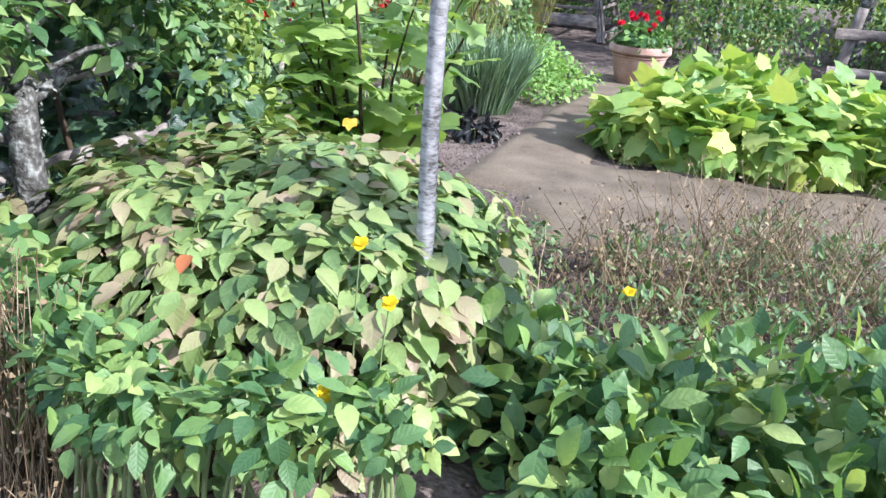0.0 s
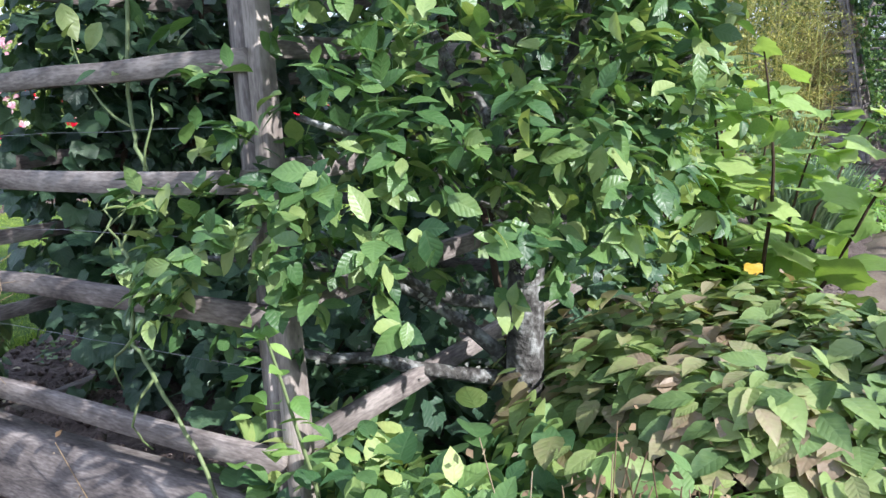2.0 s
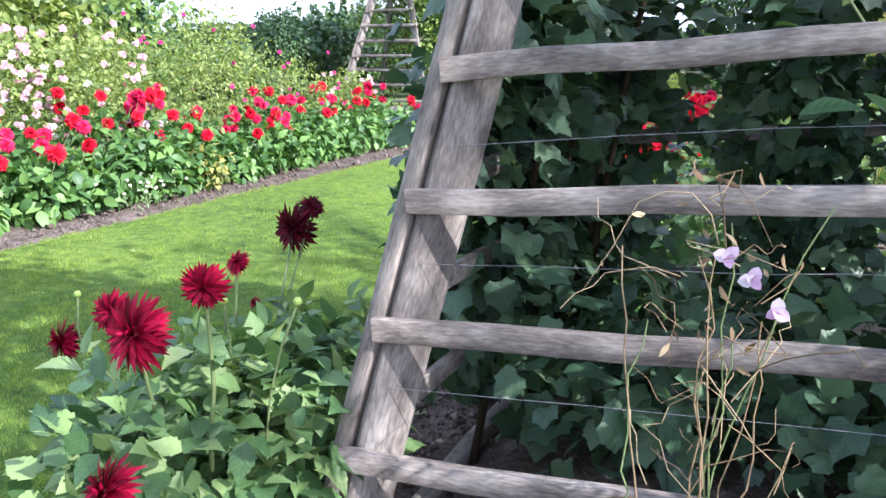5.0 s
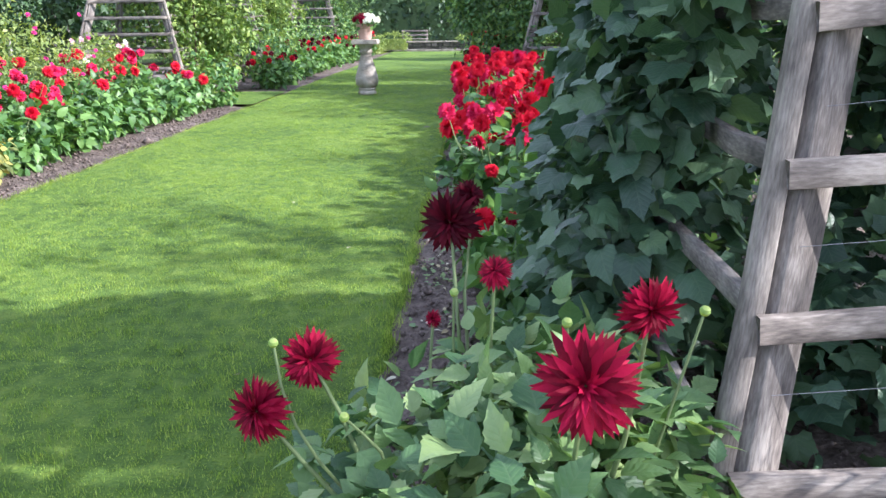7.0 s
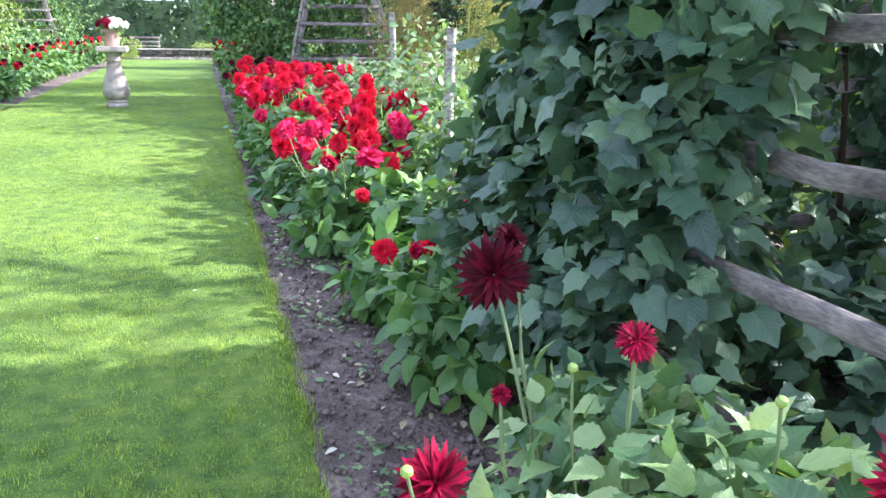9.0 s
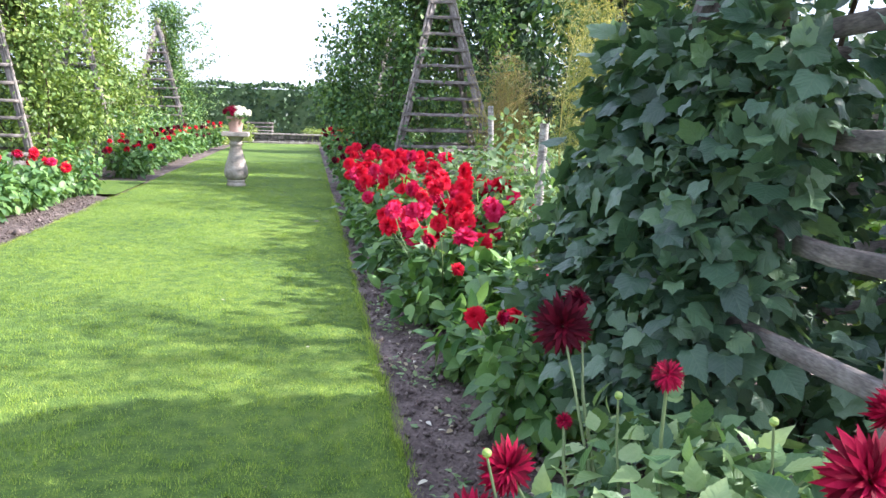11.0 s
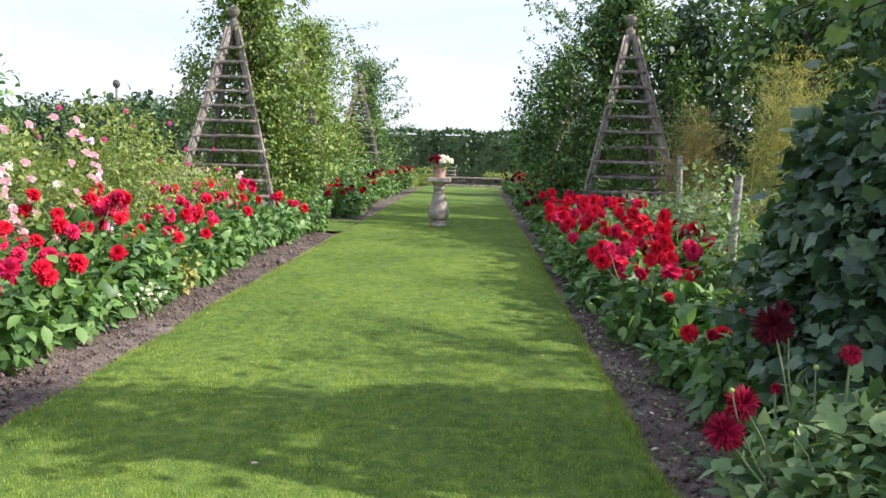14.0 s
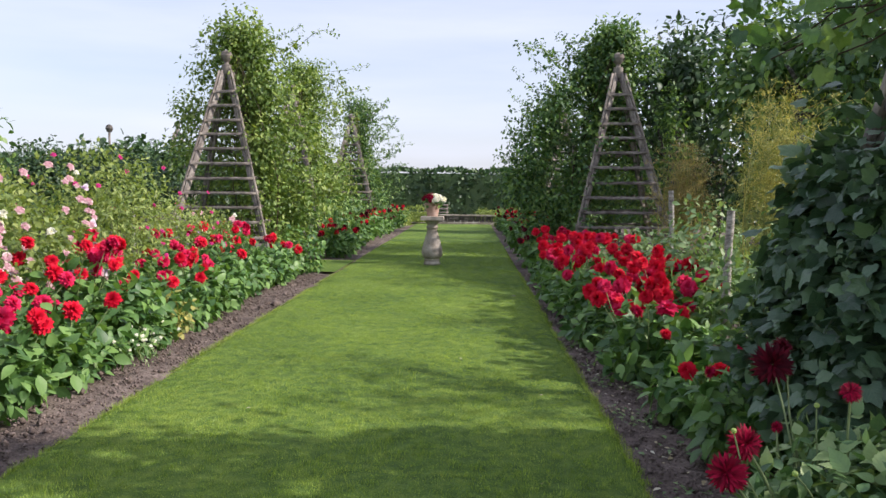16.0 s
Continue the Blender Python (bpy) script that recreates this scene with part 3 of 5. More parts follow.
path_me = sheet("path", 3.2, 8.4, 6.2, 14.0, 110, 150, path_z, M_PATH)
tagged(new("path", path_me), "trodden grey-brown earth path between the beds", "path", kind="structure")
tagged(new("forecourt", sheet("forecourt", -1.5, 9, -3, 3.0, 60, 40, lambda x, y: np.where(x > 0.05, 0.016, -0.06) + 0.004 * np.sin(x * 7) * np.cos(y * 6), M_PATH)), "trodden earth path in front of the beds", "path", kind="structure")

# ---------------------------------------------------------------- timber obelisks
HALF, TALL, STEP = 1.05, 4.15, 0.293


def obelisk(at, lean=0.0, group="timber obelisks along the lawn"):
    ob = thing("obelisk", at, "tall weathered grey timber obelisk with ladder-like rungs and a ball finial", "obelisk", group)
    k = HALF / TALL
    for sx in (-1, 1):
        for sy in (-1, 1):
            foot, top = (sx * HALF, sy * HALF, 0.0), (sx * 0.06, sy * 0.06, TALL - 0.25)
            part("leg", board_mesh("leg", (foot[0] - sx * 0.016, foot[1] - sy * 0.006, 0.0), (top[0] - sx * 0.016, top[1] - sy * 0.006, top[2]), 0.112, 0.05, (-sx * 0.6, sy * 0.8, 0), segs=14, worn=0.002), ob)
            part("leg_edge", board_mesh("leg_edge", (foot[0] + sx * 0.06, foot[1] + sy * 0.02, 0.0), (top[0] + sx * 0.06, top[1] + sy * 0.02, top[2]), 0.042, 0.06, (sx * 0.12, sy, 0), material=M_EDGE, segs=14, worn=0.002), ob, "edge board with light put into its colour")
    z = 0.535
    while z < TALL - 0.45:
        h = HALF - k * z
        e = 0.05
        for side in range(4):
            a, b = ((-h - e, -h - 0.055), (h + e, -h - 0.055)) if side == 0 else ((-h - e, h + 0.055), (h + e, h + 0.055)) if side == 1 else ((-h - 0.045, -h + 0.02), (-h - 0.045, h - 0.02)) if side == 2 else ((h + 0.045, -h + 0.02), (h + 0.045, h - 0.02))
            dz = rng.normal(size=2) * 0.006 + (0.02 if side > 1 else 0)
            face = ((0, -1, 0), (0, 1, 0), (-1, 0, 0), (1, 0, 0))[side]
            part("rung", board_mesh("rung", (*a, z + dz[0]), (*b, z + dz[1]), 0.056, 0.026, face), ob)
        z += STEP
    for a, b, f in (((-HALF, -HALF, 0.07), (-HALF, HALF, 0.07), (-1, 0, 0)), ((HALF, -HALF, 0.07), (HALF, HALF, 0.07), (1, 0, 0)), ((-HALF, HALF, 0.07), (HALF, HALF, 0.07), (0, 1, 0))):
        part("base_rail", board_mesh("base_rail", a, b, 0.14, 0.06, f), ob)
    part("base_beam", board_mesh("base_beam", (-HALF + 0.05, -0.945, 0.31), (HALF - 0.05, -0.945, 0.31), 0.2, 0.12, (0, -1, 0.25), segs=9, worn=0.005), ob, "thick sawn ground beam")
    part("finial", turned("finial", [(0.09, TALL - 0.33), (0.1, TALL - 0.3), (0.1, TALL - 0.12), (0.05, TALL - 0.1), (0.045, TALL - 0.06), (0.1, TALL), (0.125, TALL + 0.07), (0.1, TALL + 0.14), (0.03, TALL + 0.18)], M_WOOD, 20), ob)
    ob.matrix_basis = pose(*at, 0, lean, 0)
    return ob


NEAR = (1.87, 4.66, 0.0)
near_obelisk = obelisk(NEAR, -4.6)
for at, turn in (((2.05, 17.5, 0), 0), ((-5.95, 17.5, 0), 2), ((-5.75, 22.6, 0), -3), ((-5.4, 31.0, 0), 1), ((-13.8, 35.8, 0), 8), ((2.3, 29.0, 0), 4)):
    copy_thing(near_obelisk, pose(*at, 0, -0.5, turn))
plate_me = slab("metal_plate", -0.068, 0.068, -0.01, 0.0, -0.03, 0.03, M_METAL, 0.003)
part("metal_plate", plate_me, near_obelisk, "bent galvanised fixing plate", m=pose(-HALF + 0.235, -HALF + 0.02, 0.365, -12, 4, 0))

for z in (0.7, 0.98, 1.24):
    h = HALF - HALF / TALL * z
    part("wire", tubes("wire", [(bent((-h, -h - 0.03, z), (h, -h - 0.03, z + 0.02), 12, 0.012, 0.01), 0.0007, 0.0007)], M_METAL, 4), near_obelisk, "thin slack galvanised wire")


def climber(at, label, category, blobs, count, size, material, kind="ovate", stems=(), stuff_name="leaves", **kw):
    ob = thing("climber", at, label, category)
    part(stuff_name, crown(stuff_name, kind, blobs, count, size, material, **kw), ob)
    if stems:
        for stem in stems:
            part("stem", tubes("stem", [stem], M_REDSTEM, 5), ob)
    return ob


# dark hop-like vine over the lawn side, the back and the top of the near obelisk
vine_blobs = []
upper_blobs = []
for z in np.arange(0.55, 4.6, 0.33):
    h = max(0.12, HALF - HALF / TALL * z)
    lean = -0.08 * z
    vine_blobs += [((lean - h - 0.12, y, z), (0.26, 0.34, 0.3)) for y in np.linspace(min(h, -h * 0.25 + max(0, 1.5 - z) * 0.25), h, 3)]
    vine_blobs += [((lean + x, h + 0.1, z), (0.36, 0.24, 0.3)) for x in np.linspace(-h, h, 3)]
    if z > 2.0:
        upper_blobs += [((lean + x, -h - 0.05, z), (0.36, 0.22, 0.3)) for x in np.linspace(-h, h, 3)] + [((lean + h, y, z), (0.26, 0.34, 0.3)) for y in (-h, 0, h)]
lower_blobs = [b for b in vine_blobs if b[0][2] < 1.8]
upper_blobs += [b for b in vine_blobs if b[0][2] >= 1.8] + [((0.2, 0, 4.5), (0.8, 0.8, 0.6)), ((0.9, 0.4, 3.7), (0.7, 0.7, 0.6)), ((-0.3, -0.2, 4.2), (0.6, 0.6, 0.5)), ((1.3, -0.3, 3.4), (0.6, 0.6, 0.6))]
vine_stems = [(bent((x, y, 0), (x * 0.2, y * 0.2, 3.9), 10, 0.15), 0.016, 0.006) for x, y in ((-1.0, 0.4), (-0.95, 0.9), (-0.2, 1.0), (0.7, 1.0), (1.0, 0.2), (-1.02, -0.1))]
climber(NEAR, "dense dark green lobed vine smothering the timber obelisk", "vine", lower_blobs, 6200, 0.092, M_VINE, "lobed", vine_stems, shell=0.7)
climber(NEAR, "looser dark green vine leaves over the obelisk's upper half", "vine", upper_blobs, 820, 0.1, M_VINE, "lobed", [(bent((x, y, 1.9), (x * 0.3 - 0.2, y * 0.3, 4.3), 8, 0.12), 0.01, 0.004) for x, y in ((-0.7, 0.3), (-0.3, 0.6), (0.4, 0.6), (0.5, -0.1))], shell=0.95, lumps=0.5)
hang = thing("vine_spray", NEAR, "loose sprays of green vine leaves overhanging from the obelisk's top", "vine")
for k in range(18):
    a, b = (-0.35 + 0.03 * k, -0.4 + 0.05 * k, 2.9 - 0.04 * k), (-1.85 + 0.075 * k, -0.4 + 0.05 * k + rng.normal() * 0.2, 2.2 + rng.normal() * 0.12)
    ln = bent(a, b, 9, 0.12)
    part("stem", tubes("stem", [(ln, 0.007, 0.003)], M_REDSTEM, 5), hang)
    lp = np.repeat(ln[2:], 5, 0) + rng.normal(size=(35, 3)) * 0.06
    part("leaves", leaves("leaves", "lobed", lp, unit(rng.normal(size=(35, 3)) + np.array([0, 0, -0.7])), np.array([-0.3, -0.3, 0.8]) + rng.normal(size=(35, 3)) * 0.4, rng.uniform(0.05, 0.09, 35), M_ROSE), hang)
inner = thing("shade_plant", (1.9, 4.62, 0), "dark broad leaves growing inside the obelisk", "plant")
for x in (-0.5, 0.1, 0.7):
    part("leaves", crown("leaves", "lobed", [((x, y, 0.4), (0.42, 0.35, 0.38)) for y in (-0.15, 0.4)], 420, 0.1, M_VINE, shell=0.7), inner)
    part("stem", tubes("stem", [(bent((x, 0.1, 0), (x + 0.05, 0.2, 0.4), 5, 0.03), 0.008, 0.004)], M_REDSTEM, 5), inner)

# climbing roses on the other obelisks
def rose_on(at, side, seed_count=12000, extra=(), leaf=None):
    blobs = []
    for z in np.arange(0.5, 4.9, 0.42):
        h = max(0.15, HALF - HALF / TALL * z)
        blobs += [((side * (h + 0.15) + rng.normal() * 0.1, y + max(0.0, z - 2.4) * 0.3 + rng.normal() * 0.1, z), (0.42, 0.42, 0.36)) for y in np.linspace(-h * 0.5, h + 0.2, 3)]
        blobs += [((x, h + 0.2, z), (0.4, 0.4, 0.36)) for x in np.linspace(-h, h, 3)]
    blobs += [((side * 0.45, 0.55, 4.3), (0.5, 0.45, 0.5)), ((-side * 0.1, 0.6, 4.55), (0.4, 0.35, 0.5)), ((side * 0.9, 0.4, 3.7), (0.5, 0.6, 0.4))] + list(extra)
    ob = climber(at, "sprawling green climbing rose covering one side of a timber obelisk", "climbing rose", blobs, int(seed_count * 1.35), 0.088, leaf or M_ROSE, "ovate",
                 [(bent((side * 0.9, 0.5 * s, 0), (side * 0.2, 0.1 * s, 4.2), 10, 0.3), 0.02, 0.006) for s in (-1, 0, 1)], shell=0.75, lumps=0.3)
    sprays = []
    for _ in range(60):
        p = np.array([side * rng.uniform(-0.3, 1.3), rng.uniform(0.1, 1.3), rng.uniform(1.2, 4.7)])
        sprays.append((bent(p, p + np.array([side * rng.uniform(0.1, 1.1), rng.normal() * 0.4, rng.uniform(-0.3, 0.7)]), 6, 0.1), 0.006, 0.003))
    part("sprays", tubes("sprays", sprays, M_STEM, 4), ob, kind="stuff")
    pts = np.concatenate([np.repeat(np.asarray(s[0])[1:], 8, 0) for s in sprays])
    pts = pts + rng.normal(size=pts.shape) * 0.04
    n = len(pts)
    part("spray_leaves", leaves("spray_leaves", "ovate", pts, unit(rng.normal(size=(n, 3))), np.tile((0, 0, 1.0), (n, 1)) + rng.normal(size=(n, 3)) * 0.3, rng.uniform(0.05, 0.1, n), leaf or M_ROSE), ob)
    return ob


rose_on((2.05, 17.5, 0), -1, 21000, [((-1.75, 0.4, 2.6), (0.55, 0.6, 0.6)), ((-1.35, 0.2, 3.3), (0.5, 0.5, 0.5)), ((-2.0, 0.5, 1.7), (0.5, 0.6, 0.6)), ((-1.6, 0.3, 0.9), (0.5, 0.6, 0.6)), ((-1.9, 0.9, 2.0), (0.5, 0.6, 0.7)), ((-0.6, 0.6, 3.9), (0.5, 0.45, 0.5)), ((-1.5, 0.6, 1.6), (0.7, 0.7, 0.9)), ((-1.3, 0.8, 2.8), (0.6, 0.6, 0.7)), ((0.2, 0.6, 4.7), (0.45, 0.45, 0.45)), ((0.6, 0.5, 4.3), (0.4, 0.4, 0.4)), ((1.15, 0.5, 3.2), (0.35, 0.4, 0.6)), ((1.3, 0.4, 2.3), (0.35, 0.4, 0.6))])
# these two roses wear the leaf colour brightened for sunlight
rose_on((-5.95, 17.5, 0), 1, 17000, [((-0.9, 0.6, 3.0), (0.45, 0.5, 0.5)), ((0.75, 0.1, 3.5), (0.4, 0.4, 0.6)), ((1.1, -0.2, 2.3), (0.5, 0.5, 0.7)), ((1.3, 0.4, 1.2), (0.7, 0.7, 0.9)), ((0.95, 0.4, 3.2), (0.45, 0.6, 0.7)), ((-0.35, 0.6, 4.5), (0.45, 0.4, 0.6)), ((1.7, 0.3, 1.6), (0.6, 0.6, 0.8)), ((1.5, 0.3, 2.8), (0.5, 0.5, 0.5)), ((-0.75, 0.8, 4.0), (0.45, 0.45, 0.5)), ((-1.15, 0.9, 3.2), (0.5, 0.5, 0.5)), ((-1.3, 1.0, 2.3), (0.5, 0.5, 0.6)), ((0.1, 0.5, 4.95), (0.4, 0.4, 0.45))], M_ROSE_SUNLIT)
rose_on((-5.75, 22.6, 0), 1, 11000, [((1.2, 0, 2.0), (0.6, 0.6, 0.8))], M_ROSE_SUNLIT)
rose_on((-5.4, 31.0, 0), 1, 8000)
rose_on((2.3, 29.0, 0), -1, 8000)
# ---------------------------------------------------------------- planting helpers
def stems_to(tops, root, spread, r0, r1, material, name="stem", sway=0.05, parent=None):
    for top in tops:
        foot = (root[0] + rng.normal() * spread, root[1] + rng.normal() * spread, 0.0)
        part(name, tubes(name, [(bent(foot, top, 7, sway), r0, r1)], material, 5), parent)


def leafy(name, at, label, category, blobs, count, size, material, kind="ovate", group="", stems=6, stem_mat=None, **kw):
    """A bushy plant: stems from one root and a crown of leaves."""
    ob = thing(name, at, label, category, group)
    part("leaves", crown("leaves", kind, blobs, count, size, material, **kw), ob)
    for _ in range(stems):
        c, r = blobs[rng.integers(len(blobs))]
        part("stem", tubes("stem", [(bent((c[0] * 0.3, c[1] * 0.3, 0), (c[0], c[1], max(0.06, c[2])), 6, 0.03), 0.009, 0.004)], stem_mat or M_STEM, 5), ob)
    return ob


def dahlia_row(x0, x1, y0, y1, count, tall, leaf_size, flower_sets, per_plant, radius, label, group, face, material=None, n_leaf=480, front=0.0):
    """Bushy dahlias standing in a border, each with its own flowers held over the leaves."""
    for k in range(count):
        y = y0 + (y1 - y0) * (k + 0.5) / count + rng.normal() * 0.08
        x = rng.uniform(x0, x1)
        h = tall * rng.uniform(0.85, 1.12)
        ob = thing("dahlia", (x, y, 0), label, "dahlia", group)
        w = 0.36 * rng.uniform(0.9, 1.15)
        blobs = [((0, 0, h * 0.42), (w, w, h * 0.42)), ((rng.normal() * 0.12, rng.normal() * 0.12, h * 0.68), (w * 0.75, w * 0.75, h * 0.3)), ((front, 0, h * 0.25), (w * 0.8, w, h * 0.26))]
        part("leaves", crown("leaves", "ovate", blobs, n_leaf, leaf_size, material or M_DAHLIA, shell=0.6, droop=0.25), ob)
        for _ in range(max(1, rng.poisson(per_plant))):
            p = np.array([np.clip(rng.normal(), -1.3, 1.3) * w * 0.7 + front * 0.3, rng.normal() * w * 0.7, h * rng.uniform(0.8, 1.2)])
            stalk = part("stem", tubes("stem", [(bent((p[0] * 0.4, p[1] * 0.4, h * 0.4), p, 4, 0.02), 0.005, 0.003)], M_STEM, 4), ob)
            me = flower_sets[rng.integers(len(flower_sets))]
            bloom("flower", me, stalk, p, (face[0] + rng.normal() * 0.5, face[1] + rng.normal() * 0.5, 0.45), radius * rng.uniform(0.75, 1.15))


# ---------------------------------------------------------------- near dahlia by the obelisk
near_dahlia = thing("dahlia", (0.42, 3.68, 0), "leafy dahlia with large crimson and maroon flowers at the obelisk's foot", "dahlia")
nd_blobs = [((0.05, -0.1, 0.36), (0.34, 0.36, 0.33)), ((0.2, 0.12, 0.42), (0.26, 0.34, 0.3)), ((-0.2, 0.15, 0.3), (0.24, 0.32, 0.26)), ((0.1, 0.42, 0.4), (0.24, 0.28, 0.3)), ((0.24, -0.42, 0.25), (0.24, 0.22, 0.22))]
part("leaves", crown("leaves", "toothed", nd_blobs, 2300, 0.086, M_DAHLIA_PALE, shell=0.5, droop=0.15, up=0.9), near_dahlia)
for p, f, me, r, lab in (((0.23, -0.17, 0.9), (0.3, -0.9, -0.15), F_CRIMSON, 0.055, "crimson flower"), ((0.12, -0.26, 0.81), (-0.2, -1.0, 0.35), F_CRIMSON, 0.088, "large crimson flower"),
                         ((0.23, -0.47, 0.58), (-0.6, -0.8, 0.5), F_CRIMSON, 0.075, "crimson flower"), ((-0.49, 0.06, 0.59), (-0.5, -0.8, 0.3), F_CRIMSON, 0.07, "crimson flower"),
                         ((-0.4, 0.16, 0.66), (0.2, -0.8, 0.2), F_CRIMSON, 0.065, "crimson flower"), ((-0.12, 0.67, 0.83), (-0.35, -0.9, 0.15), F_MAROON, 0.088, "very dark maroon flower"),
                         ((-0.07, 0.7, 0.9), (0.3, -0.6, 0.6), F_MAROON, 0.045, "dark maroon flower"), ((-0.01, 0.24, 0.83), (-0.3, -0.7, 0.8), F_CRIMSON, 0.04, "half-open crimson flower"),
                         ((-0.16, 0.5, 0.62), (-0.5, -0.8, 0.2), F_CRIMSON, 0.024, "small crimson flower")):
    stalk = part("stem", tubes("stem", [(bent((p[0] * 0.4, p[1] * 0.4, 0), p, 7, 0.04), 0.007, 0.004)], M_STEM, 6), near_dahlia)
    bloom("flower", me, stalk, p, f, r, lab)
for p in ((0.12, 0.02, 0.8), (0.36, -0.02, 0.84), (-0.3, -0.02, 0.62), (-0.46, 0.1, 0.72), (-0.1, 0.3, 0.76)):
    part("bud_stem", tubes("bud_stem", [(bent((p[0] * 0.7, p[1] * 0.7, 0.4), p, 5, 0.02), 0.004, 0.003)], M_STEM, 5), near_dahlia)
    part("bud", turned("bud", [(0.003, -0.008), (0.008, -0.004), (0.0105, 0.003), (0.008, 0.009), (0.003, 0.012)], M_YELLOW, 10), near_dahlia, m=pose(*p, 20, 10, 0))

# ---------------------------------------------------------------- borders
LAB_R = "bushy dahlia crowded with scarlet flowers in the border"
dahlia_row(0.5, 0.75, 7.2, 15.4, 16, 0.71, 0.12, [F_RED, F_RED, F_ROSE], 9, 0.077, LAB_R, "scarlet dahlias along the lawn", (-0.5, -0.8), front=-0.16)
dahlia_row(0.75, 1.15, 8.2, 15.2, 9, 0.77, 0.12, [F_RED, F_RED, F_ROSE], 7, 0.077, LAB_R, "scarlet dahlias along the lawn", (-0.5, -0.8))
dahlia_row(0.6, 0.8, 5.3, 7.2, 4, 0.5, 0.12, [F_ROSE, F_RED], 1.2, 0.055, "low dahlia with few red flowers beside bare soil", "scarlet dahlias along the lawn", (-0.5, -0.8))
LAB_L = "bushy dahlia with scarlet flowers in the sunny border"
dahlia_row(-4.3, -4.08, 3.2, 15.0, 18, 0.62, 0.12, [F_RED, F_RED, F_ROSE], 3.2, 0.076, LAB_L, "scarlet dahlias in the sunny border", (0.7, -0.6), front=0.05)
dahlia_row(-4.9, -4.55, 3.2, 14.8, 15, 0.78, 0.12, [F_RED, F_ROSE, F_ROSE], 6, 0.076, LAB_L, "scarlet dahlias in the sunny border", (0.7, -0.6))
LAB_D = "dark-leaved dahlia with deep red flowers in the far border"
dahlia_row(0.35, 0.8, 16.6, 33.5, 19, 0.75, 0.14, [F_DARK, F_RED, F_DARK], 4, 0.065, LAB_D, "deep red dahlias of the far borders", (-0.5, -0.8), n_leaf=240)
dahlia_row(-4.2, -3.8, 18.2, 33.5, 18, 0.72, 0.14, [F_DARK, F_DARK, F_RED], 4, 0.065, LAB_D, "deep red dahlias of the far borders", (0.5, -0.8), n_leaf=240)
for y in np.arange(19, 33.5, 1.7):
    for x, s in ((-5.2, 1), (1.6, 1)):
        leafy("shrub", (x + rng.normal() * 0.2, y, 0), "loose green shrub behind the far border", "shrub", [((0, 0, 0.65), (0.75, 0.9, 0.6)), ((0.2 * s, 0.3, 1.0), (0.5, 0.5, 0.4))], 520, 0.1, M_ROSE, stems=3, shell=0.5)
leafy("shrub", (-3.95, 15.1, 0), "dark rounded shrub at the border's end", "shrub", [((0, 0, 0.4), (0.42, 0.4, 0.42))], 420, 0.1, M_DAHLIA, stems=3)

daisies = leafy("daisy_clump", (-3.8, 7.9, 0), "low clump of small white daisies at the border's edge", "flowers", [((0, 0, 0.12), (0.2, 0.34, 0.15))], 260, 0.04, M_WEED, "narrow", stems=3)
for _ in range(26):
    p = (rng.normal() * 0.12 + 0.04, rng.normal() * 0.2, rng.uniform(0.14, 0.3))
    bloom("flower", F_WHITE, daisies, p, (0.4, -0.6, 0.8), 0.017)
faded = leafy("dahlia", (-3.95, 8.9, 0), "faded dahlia with dry straw-coloured leaves", "dahlia", [((0, 0, 0.25), (0.24, 0.26, 0.26))], 240, 0.08, M_FENNEL, stems=5, shell=0.7)

# tall flowering bushes behind the sunny border
for k, (x, y, h, w, pink) in enumerate(((-5.3, 3.6, 1.3, 0.8, 34), (-5.5, 4.9, 1.4, 0.8, 50), (-5.35, 6.3, 1.45, 0.8, 85), (-5.6, 7.4, 1.55, 0.85, 105), (-5.35, 8.6, 1.62, 0.85, 60), (-5.3, 9.9, 1.8, 0.9, 9), (-5.5, 11.1, 1.95, 0.95, 9), (-5.4, 12.6, 1.4, 0.85, 12), (-5.3, 13.9, 1.1, 0.7, 22), (-6.9, 5.5, 1.6, 1.0, 14), (-7.0, 8.3, 1.8, 1.1, 8), (-7.1, 10.9, 1.8, 1.1, 6))):
    ob = leafy("flowering_bush", (x, y, 0), "light green flowering bush dotted with pale pink blooms" if pink > 15 else "light green leafy bush with a few magenta blooms", "bush",
               [((0, 0, h * 0.45), (w, w, h * 0.45)), ((rng.normal() * 0.2, rng.normal() * 0.2, h * 0.8), (w * 0.65, w * 0.65, h * 0.28)), ((0.3, -0.3, h * 0.6), (w * 0.6, w * 0.6, h * 0.3))],
               2600, 0.066, M_SHRUB, "narrow" if k % 2 else "small", "flowering bushes behind the sunny border", 4, shell=0.5, droop=0.1)
    for _ in range(pink):
        a, b = rng.uniform(-1.7, 0.9), rng.uniform(0.1, 1.0)
        p = (w * math.cos(a) * (1.1 - 0.4 * b), w * math.sin(a) * (1.1 - 0.4 * b), h * (0.3 + 0.76 * b))
        bloom("flower", (F_PINK if rng.random() < 0.8 else F_WHITE if rng.random() < 0.7 else F_LILAC) if pink > 15 else F_MAGENTA, ob, p, (0.7 + rng.normal() * 0.3, -0.5, 0.5), rng.uniform(0.03, 0.052) if pink > 15 else 0.032)

lolly = thing("standard_tree", (-6.4, 13.8, 0), "clipped round-headed tree on a slim pale stem", "tree")
part("trunk", tubes("trunk", [([(0, 0, 0), (0.01, 0, 0.5), (-0.01, 0.01, 1.3)], 0.035, 0.028)], M_POST, 8), lolly)
part("crown", crown("crown", "small", [((0, 0, 1.62), (0.46, 0.46, 0.42))], 1900, 0.07, M_HEDGE, shell=0.3, lumps=0.08), lolly)

